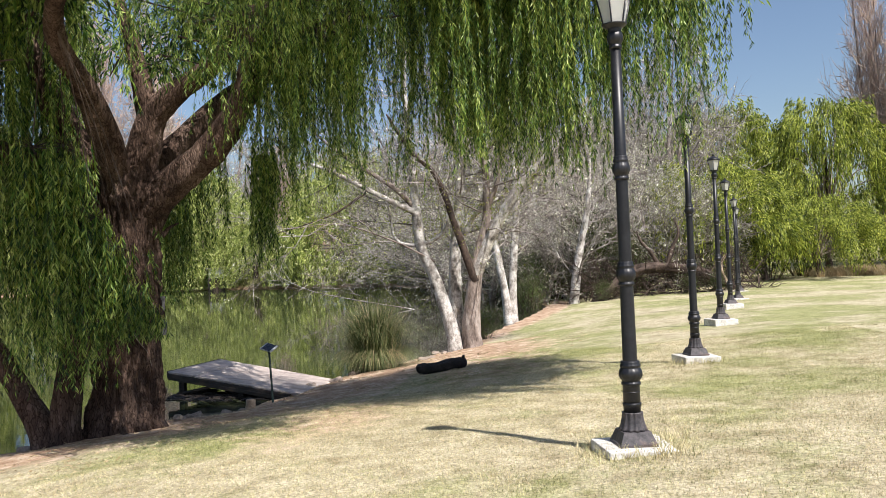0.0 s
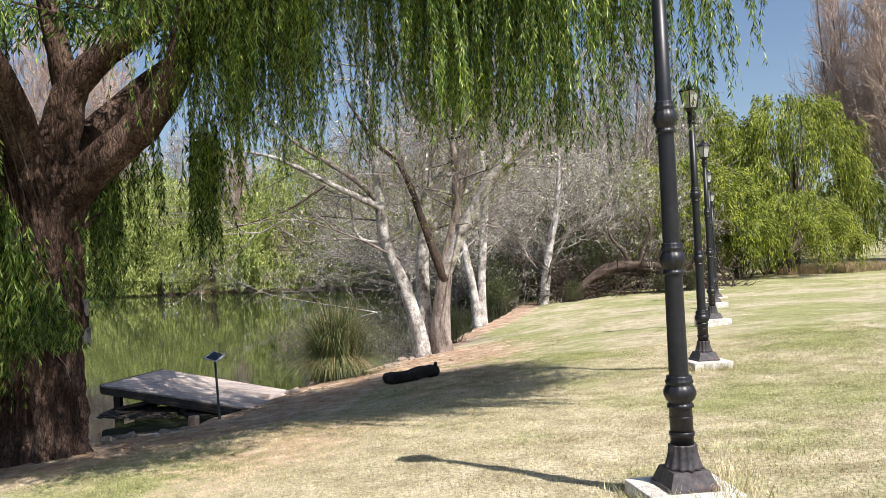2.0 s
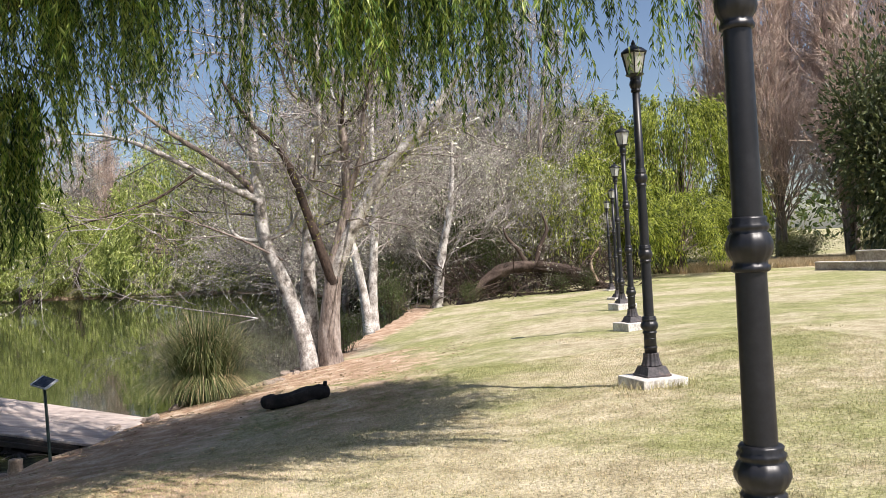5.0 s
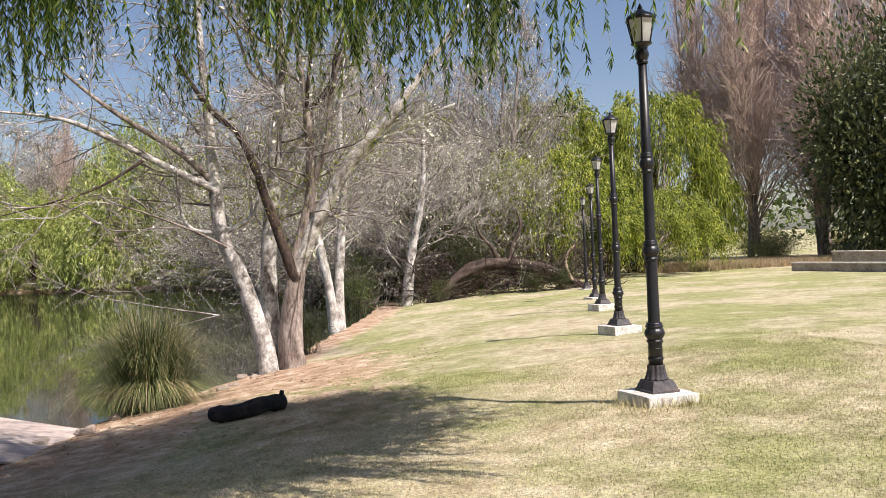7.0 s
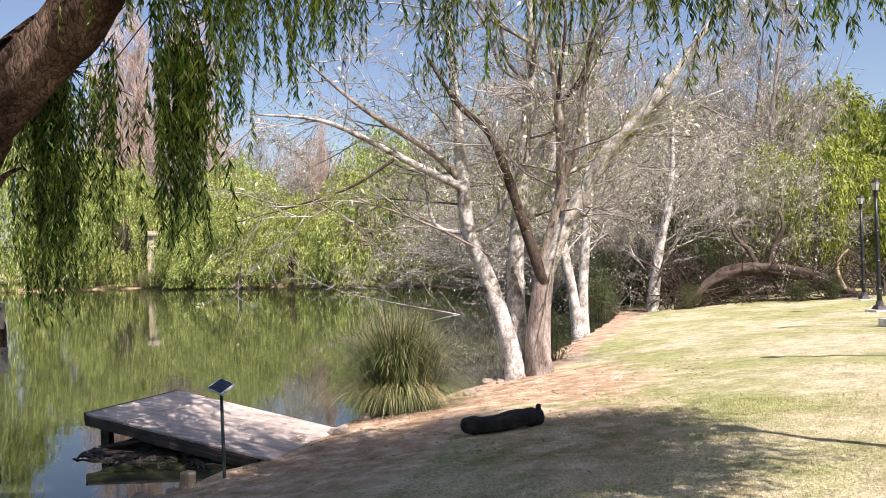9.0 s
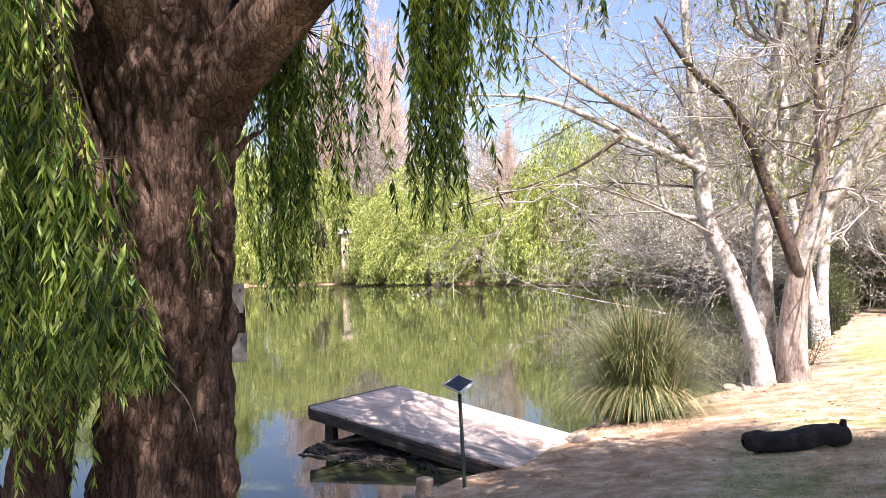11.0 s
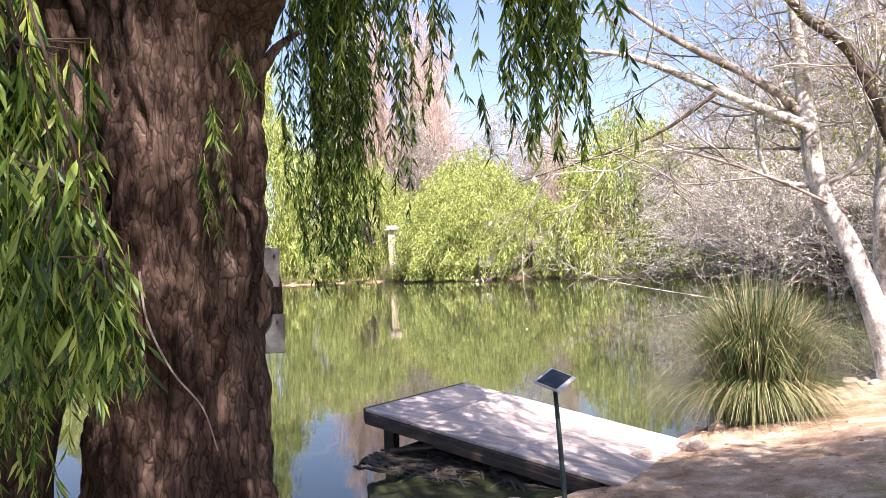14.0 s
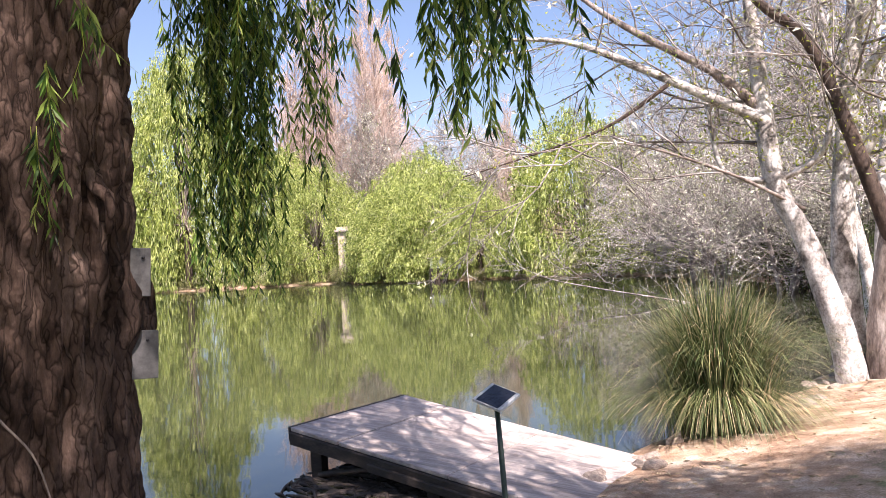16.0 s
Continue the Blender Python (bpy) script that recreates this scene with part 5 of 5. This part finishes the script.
def build_dock():
    dock = thing("landing_stage", "low weathered wooden landing stage sloping from the bank over water", "dock")
    a, b, c, d = Vector((-8.05, 17.1, 0.60)), Vector((-7.62, 19.35, 0.60)), Vector((-4.05, 18.35, 0.10)), Vector((-4.35, 16.1, 0.14))

    def at(u, v):
        return (a.lerp(d, u)).lerp(b.lerp(c, u), v)

    for n, (u0, u1) in enumerate(((0.0, 0.205), (0.213, 0.62), (0.624, 1.0))):
        part("deck_panel", prism([at(u0, 0), at(u1, 0), at(u1, 1), at(u0, 1)], 0.045), DECK, dock)
    drop = Vector((0, 0, 0.05))
    for v in (0.006, 0.5, 0.985):
        part("beam", prism([at(0.0, v - 0.02) - drop, at(0.93, v - 0.02) - drop, at(0.93, v + 0.02) - drop, at(0.0, v + 0.02) - drop], 0.15), OLD_WOOD, dock)
    part("end_beam", prism([at(-0.012, 0.0), at(-0.001, 0.0), at(-0.001, 1.0), at(-0.012, 1.0)], 0.17), OLD_WOOD, dock)
    low = Vector((0, 0, 0.33))
    part("side_rail", prism([at(0.34, -0.03) - Vector((0, 0, 0.12)), at(0.92, -0.03) - Vector((0, 0, 0.12)), at(0.92, -0.004) - Vector((0, 0, 0.12)), at(0.34, -0.004) - Vector((0, 0, 0.12))], 0.09), OLD_WOOD, dock)
    for u, v in ((0.09, 0.06), (0.09, 0.93), (0.55, 0.07), (0.55, 0.93)):
        p = at(u, v)
        bm = bmesh.new()
        box(bm, (0.15, 0.15, p.z + 1.1), (p.x, p.y, (p.z - 0.06 - 1.1) / 2), bevel=0.012)
        part("leg", bm, OLD_WOOD, dock)
    h = Heap()
    p0, p1 = at(0.1, 0.05), at(0.42, 0.05)
    tube(h, [(p0.x, p0.y - 0.03, 0.06), (p1.x, p1.y - 0.03, 0.30)], [0.035, 0.035], 8)
    part("brace", h, OLD_WOOD, dock)


build_dock()


def build_flotsam():
    h = Heap()
    for _ in range(420):
        x, y = RNG.uniform(-8.0, -5.6), RNG.uniform(16.2, 17.7)
        if RNG.random() > 1.3 - abs(y - 16.95 + 0.25 * (x + 6.8)) * 1.6:
            continue
        a, l = RNG.normal(-0.2, 0.6), RNG.uniform(0.15, 0.7)
        tube(h, [(x, y, 0.0), (x + l * math.cos(a) / 2, y + l * math.sin(a) / 2, 0.015), (x + l * math.cos(a), y + l * math.sin(a), -0.005)], [0.012, RNG.uniform(0.012, 0.03), 0.006], 5)
    me = h.mesh("flotsam", True)
    me.materials.append(OLD_WOOD)
    tagged(new("flotsam", me), "dark mat of sodden sticks floating under the landing stage", "driftwood", kind="stuff")


build_flotsam()


def build_solar_light():
    base = Vector((-4.62, 15.12, level(-4.62, 15.12)))
    top = Vector((-4.77, 15.40, 1.24))
    light = thing("solar_light", "small solar garden light on a thin dark green post", "garden light")
    h = Heap()
    tube(h, [base - Vector((0, 0, 0.2)), base.lerp(top, 0.5), top], [0.024, 0.024, 0.022], 10)
    part("post", h, GREEN_POST, light, "thin dark green post")
    tilt = Matrix.Rotation(radians(-22), 3, "Z") @ Matrix.Rotation(radians(13), 3, "Y") @ Matrix.Rotation(radians(24), 3, "X")
    bm = bmesh.new()
    box(bm, (0.32, 0.26, 0.028), (0, 0, 0), None, 0.006)
    bmesh.ops.rotate(bm, cent=(0, 0, 0), matrix=tilt, verts=bm.verts)
    bmesh.ops.translate(bm, vec=top + Vector((0, 0, 0.07)), verts=bm.verts)
    panel = part("panel_frame", bm, PLASTIC, light, "pale plastic panel housing")
    bm = bmesh.new()
    box(bm, (0.25, 0.24, 0.01), (0, 0, 0.013), None, 0.003)
    bmesh.ops.rotate(bm, cent=(0, 0, 0), matrix=tilt, verts=bm.verts)
    bmesh.ops.translate(bm, vec=top + Vector((0, 0, 0.07)), verts=bm.verts)
    part("solar_cell", bm, CELL, panel, "dark glossy solar cell")
    part("bracket", lathe([(0.03, 0), (0.034, 0.02), (0.03, 0.07), (0.02, 0.08)], 12), GREEN_POST, light).matrix_local = Matrix.Translation(top - Vector((0, 0, 0.03)))


build_solar_light()


def build_boards():
    for z, turn, w in ((2.54, 50, 0.28), (2.08, 54, 0.32)):
        m = pose(-5.78, 12.32, z, 0, 3, turn)
        sign = thing("sign_board", "small blank grey board nailed to the willow trunk", "sign", m, "boards on the willow")
        bm = bmesh.new()
        box(bm, (w, 0.022, 0.27), (0, 0, 0), None, 0.004)
        part("board", bm, BOARD, sign)
        for x in (-0.1, 0.1):
            nail = part("nail", lathe([(0.004, 0), (0.009, 0.004), (0.009, 0.007), (0.003, 0.01)], 8), IRON, sign)
            nail.matrix_local = pose(x, -0.011, 0.08, 90, 0, 0)


build_boards()


def build_stump():
    x, y = -5.12, 15.05
    st = thing("stump", "short sawn tree stump at the water's edge", "stump", pose(x, y, level(x, y) - 0.05))
    h = Heap()
    furrowed(h, [(0, 0, -0.1), (0, 0, 0.05), (0.01, 0, 0.16), (0.015, 0, 0.27)], [0.17, 0.12, 0.10, 0.10], 20, 4, 0.15)
    part("body", h, CUT_WOOD, st)


build_stump()


def build_black_lump():
    """A log shape standing in for an unidentified black lump in the shade on the lawn."""
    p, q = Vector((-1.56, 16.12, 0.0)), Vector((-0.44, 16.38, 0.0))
    log = thing("log", "short thick black lump lying on the dry lawn, modelled as a log", "log")
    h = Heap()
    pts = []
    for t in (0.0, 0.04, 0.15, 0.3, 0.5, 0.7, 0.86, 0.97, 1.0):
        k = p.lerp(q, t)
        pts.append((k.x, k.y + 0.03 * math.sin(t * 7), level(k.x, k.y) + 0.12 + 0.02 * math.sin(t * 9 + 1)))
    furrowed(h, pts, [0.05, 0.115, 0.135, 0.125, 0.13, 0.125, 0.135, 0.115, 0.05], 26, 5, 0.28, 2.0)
    part("body", h, LUMP_BLACK, log)
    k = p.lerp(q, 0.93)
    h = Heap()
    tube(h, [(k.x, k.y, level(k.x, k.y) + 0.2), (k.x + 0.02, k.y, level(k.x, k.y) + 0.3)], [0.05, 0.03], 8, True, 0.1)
    part("stub", h, LUMP_BLACK, log)


build_black_lump()


def build_stones():
    first = None
    for n in range(46):
        t = RNG.uniform(0, 1)
        k = 3 + t * 6.2
        i = int(k)
        p = SHORE[i] + (SHORE[i + 1] - SHORE[i]) * (k - i) + RNG.normal(0, 0.22, 2) + (0.3, -0.1)
        s = RNG.uniform(0.04, 0.13)
        m = pose(p[0], p[1], level(*p) + s * 0.2, RNG.uniform(-20, 20), RNG.uniform(-20, 20), RNG.uniform(0, 360)) @ Matrix.Diagonal((s * 1.3, s, s * 0.7, 1))
        if first is None:
            bm = bmesh.new()
            bmesh.ops.create_icosphere(bm, subdivisions=2, radius=1)
            for v in bm.verts:
                v.co *= 1 + 0.3 * noise.noise(v.co * 1.6)
            me = bpy.data.meshes.new("stone")
            bm.to_mesh(me)
            bm.free()
            me.materials.append(STONE)
            first = tagged(new("stone", me), "small brown stone on the muddy bank", "stone", "stones on the bank")
            first.matrix_world = m
        else:
            c = first.copy()
            scene.collection.objects.link(c)
            c.matrix_world = m


build_stones()


# ---- grasses ----
def arching(heap, base, way, length, width, bow, segs=5):
    """One bent blade of grass that tapers to its tip."""
    t = np.linspace(0, 1, segs)[:, None]
    up = np.array((0, 0, 1.0))
    w = np.array((way[0], way[1], 0.0))
    p = base + up * (t * length * (1 - 0.62 * bow * t * t * t)) + w * (t ** 1.8) * length * bow * 0.85 + np.array((-way[1], way[0], 0.0)) * RNG.normal(0, 0.1) * length * t * t
    s = np.array((-way[1], way[0], 0.0)) * width / 2
    k = np.sqrt(1.02 - t)
    v = np.concatenate((p - s * k, p + s * k))
    q = [(i, i + 1, segs + i + 1, segs + i) for i in range(segs - 1)]
    heap.add(v, q)


def build_pampas(x, y, tall, wide, count):
    clump = thing("pampas_clump", "large arching clump of green and straw grass", "grass clump", pose(x, y, level(x, y) - 0.03))
    green, dry = Heap(), Heap()
    for n in range(count):
        a, r = RNG.uniform(0, 6.28), abs(RNG.normal(0, 0.3))
        w = np.array((math.cos(a), math.sin(a)))
        heap = dry if n % 8 == 0 else green
        if n % 5 < 2:
            arching(heap, np.array((w[0] * r, w[1] * r, 0)), w, tall * RNG.uniform(0.4, 0.68), RNG.uniform(0.010, 0.020), wide * RNG.uniform(0.85, 1.4), 8)
        else:
            arching(heap, np.array((w[0] * r, w[1] * r, 0)), w, tall * RNG.uniform(0.7, 1.15), RNG.uniform(0.010, 0.020), wide * RNG.beta(1.4, 1.8), 8)
    part("foliage", green.mesh("foliage"), REED, clump, "arching green blades", "stuff")
    part("dry_foliage", dry.mesh("dry_foliage"), STRAW, clump, "straw-coloured dead blades", "stuff")


build_pampas(-3.4, 19.95, 2.0, 0.98, 5200)


def tufts(name, label, category, count, area, tall, material, keep, width=0.006):
    x0, x1, y0, y1 = area
    x, y = RNG.uniform(x0, x1, count), RNG.uniform(y0, y1, count)
    d = inland(x, y)
    ok = keep(x, y, d)
    x, y = x[ok], y[ok]
    z = height(x, y)
    n = len(x)
    a, s = RNG.uniform(0, 6.28, n), RNG.uniform(0.4, 1.0, n) * tall
    l = RNG.uniform(0.1, 0.9, n) * s
    w = width * RNG.uniform(0.6, 1.4, n)
    b = RNG.uniform(0, 6.28, n)
    base = np.stack((x, y, z - 0.004), 1)
    side = np.stack((np.cos(b) * w / 2, np.sin(b) * w / 2, np.zeros(n)), 1)
    tip = base + np.stack((np.cos(a) * l, np.sin(a) * l, s), 1)
    v = np.stack((base - side, base + side, tip), 1).reshape(-1, 3)
    me = mesh_of(name, v, None, np.arange(n * 3).reshape(-1, 3))
    me.materials.append(material)
    tagged(new(name, me), label, category, kind="stuff")


def patchy(x, y):
    return np.sin(x * 1.3 + 2 * np.sin(y * 0.7)) + np.sin(y * 1.1 + 1.7 * np.sin(x * 0.9)) + 0.6 * np.sin(x * 3.1 + y * 2.3)


tufts("grass", "short dry yellow-green lawn grass", "grass", 420000, (-5, 8, 0.5, 17), 0.03, BLADES, lambda x, y, d: (d > 3.4) & (RNG.random(len(x)) < np.clip((d - 3) / 3, 0, 1)), 0.008)
tufts("grass_tuft", "longer grass growing in patches", "grass", 70000, (-4, 9, 0, 20), 0.06, BLADES, lambda x, y, d: (d > 4.2) & (patchy(x, y) > 1.3), 0.009)
tufts("lamp_grass", "grass round the lamp footings", "grass", 60000, (1.2, 6.4, 4.6, 13.8), 0.14, BLADES, lambda x, y, d: np.minimum(np.maximum(abs(x - 2.36), abs(y - 5.55)), np.maximum(abs(x - 4.04), abs(y - 12.62))) < 0.36 + 0.25 * RNG.random(len(x)) ** 2, 0.009)
tufts("dry_reeds", "strip of dry straw-coloured reeds at the lawn's edge", "reeds", 26000, (17.5, 34, 50.5, 56), 0.6, STRAW, lambda x, y, d: d > 2, 0.03)


# ---- low walls at the lawn's edge ----
def build_low_wall(points, thick, tall, label):
    wall = thing("low_wall", label, "wall", group="low walls by the lawn")
    for p, q in zip(points, points[1:]):
        p, q = Vector(p), Vector(q)
        n = Vector((q.y - p.y, p.x - q.x)).normalized() * thick
        z = min(level(*p), level(*q))
        c = [(k.x, k.y, z + tall) for k in (p, q, q + n, p + n)]
        part("wall_run", prism(c, tall + 0.4), OLD_WALL, wall)
        c = [(k.x, k.y, z + tall + 0.06) for k in (p - n * 0.1, q - n * 0.1, q + n * 1.1, p + n * 1.1)]
        part("coping", prism(c, 0.06), CONCRETE, wall)


build_low_wall([(23.3, 45.6), (25.2, 40.0), (28.0, 30.0)], -0.4, 0.42, "long low weathered concrete wall at the lawn's edge")
build_low_wall([(26.4, 47.0), (28.6, 40.0)], -0.4, 0.85, "higher weathered concrete wall behind the low one")


# dead leaves and twigs on the earth under the willow
def build_litter():
    n = 5200
    x, y = RNG.uniform(-7.5, 2.5, n), RNG.uniform(6.5, 24, n)
    d = inland(x, y)
    ok = (d > 0.1) & (d < 6)
    x, y = x[ok], y[ok]
    n = len(x)
    a = RNG.uniform(0, 6.28, n)
    h = Heap()
    leaves(h, np.stack((x, y, height(x, y) + 0.006), 1), np.stack((np.cos(a), np.sin(a), RNG.uniform(0, 0.25, n)), 1), RNG.uniform(0.04, 0.11, n), RNG.uniform(0.012, 0.025, n))
    me = h.mesh("leaf_litter")
    me.materials.append(STRAW)
    tagged(new("leaf_litter", me), "dry fallen willow leaves scattered on bare earth", "leaves", kind="stuff")


build_litter()
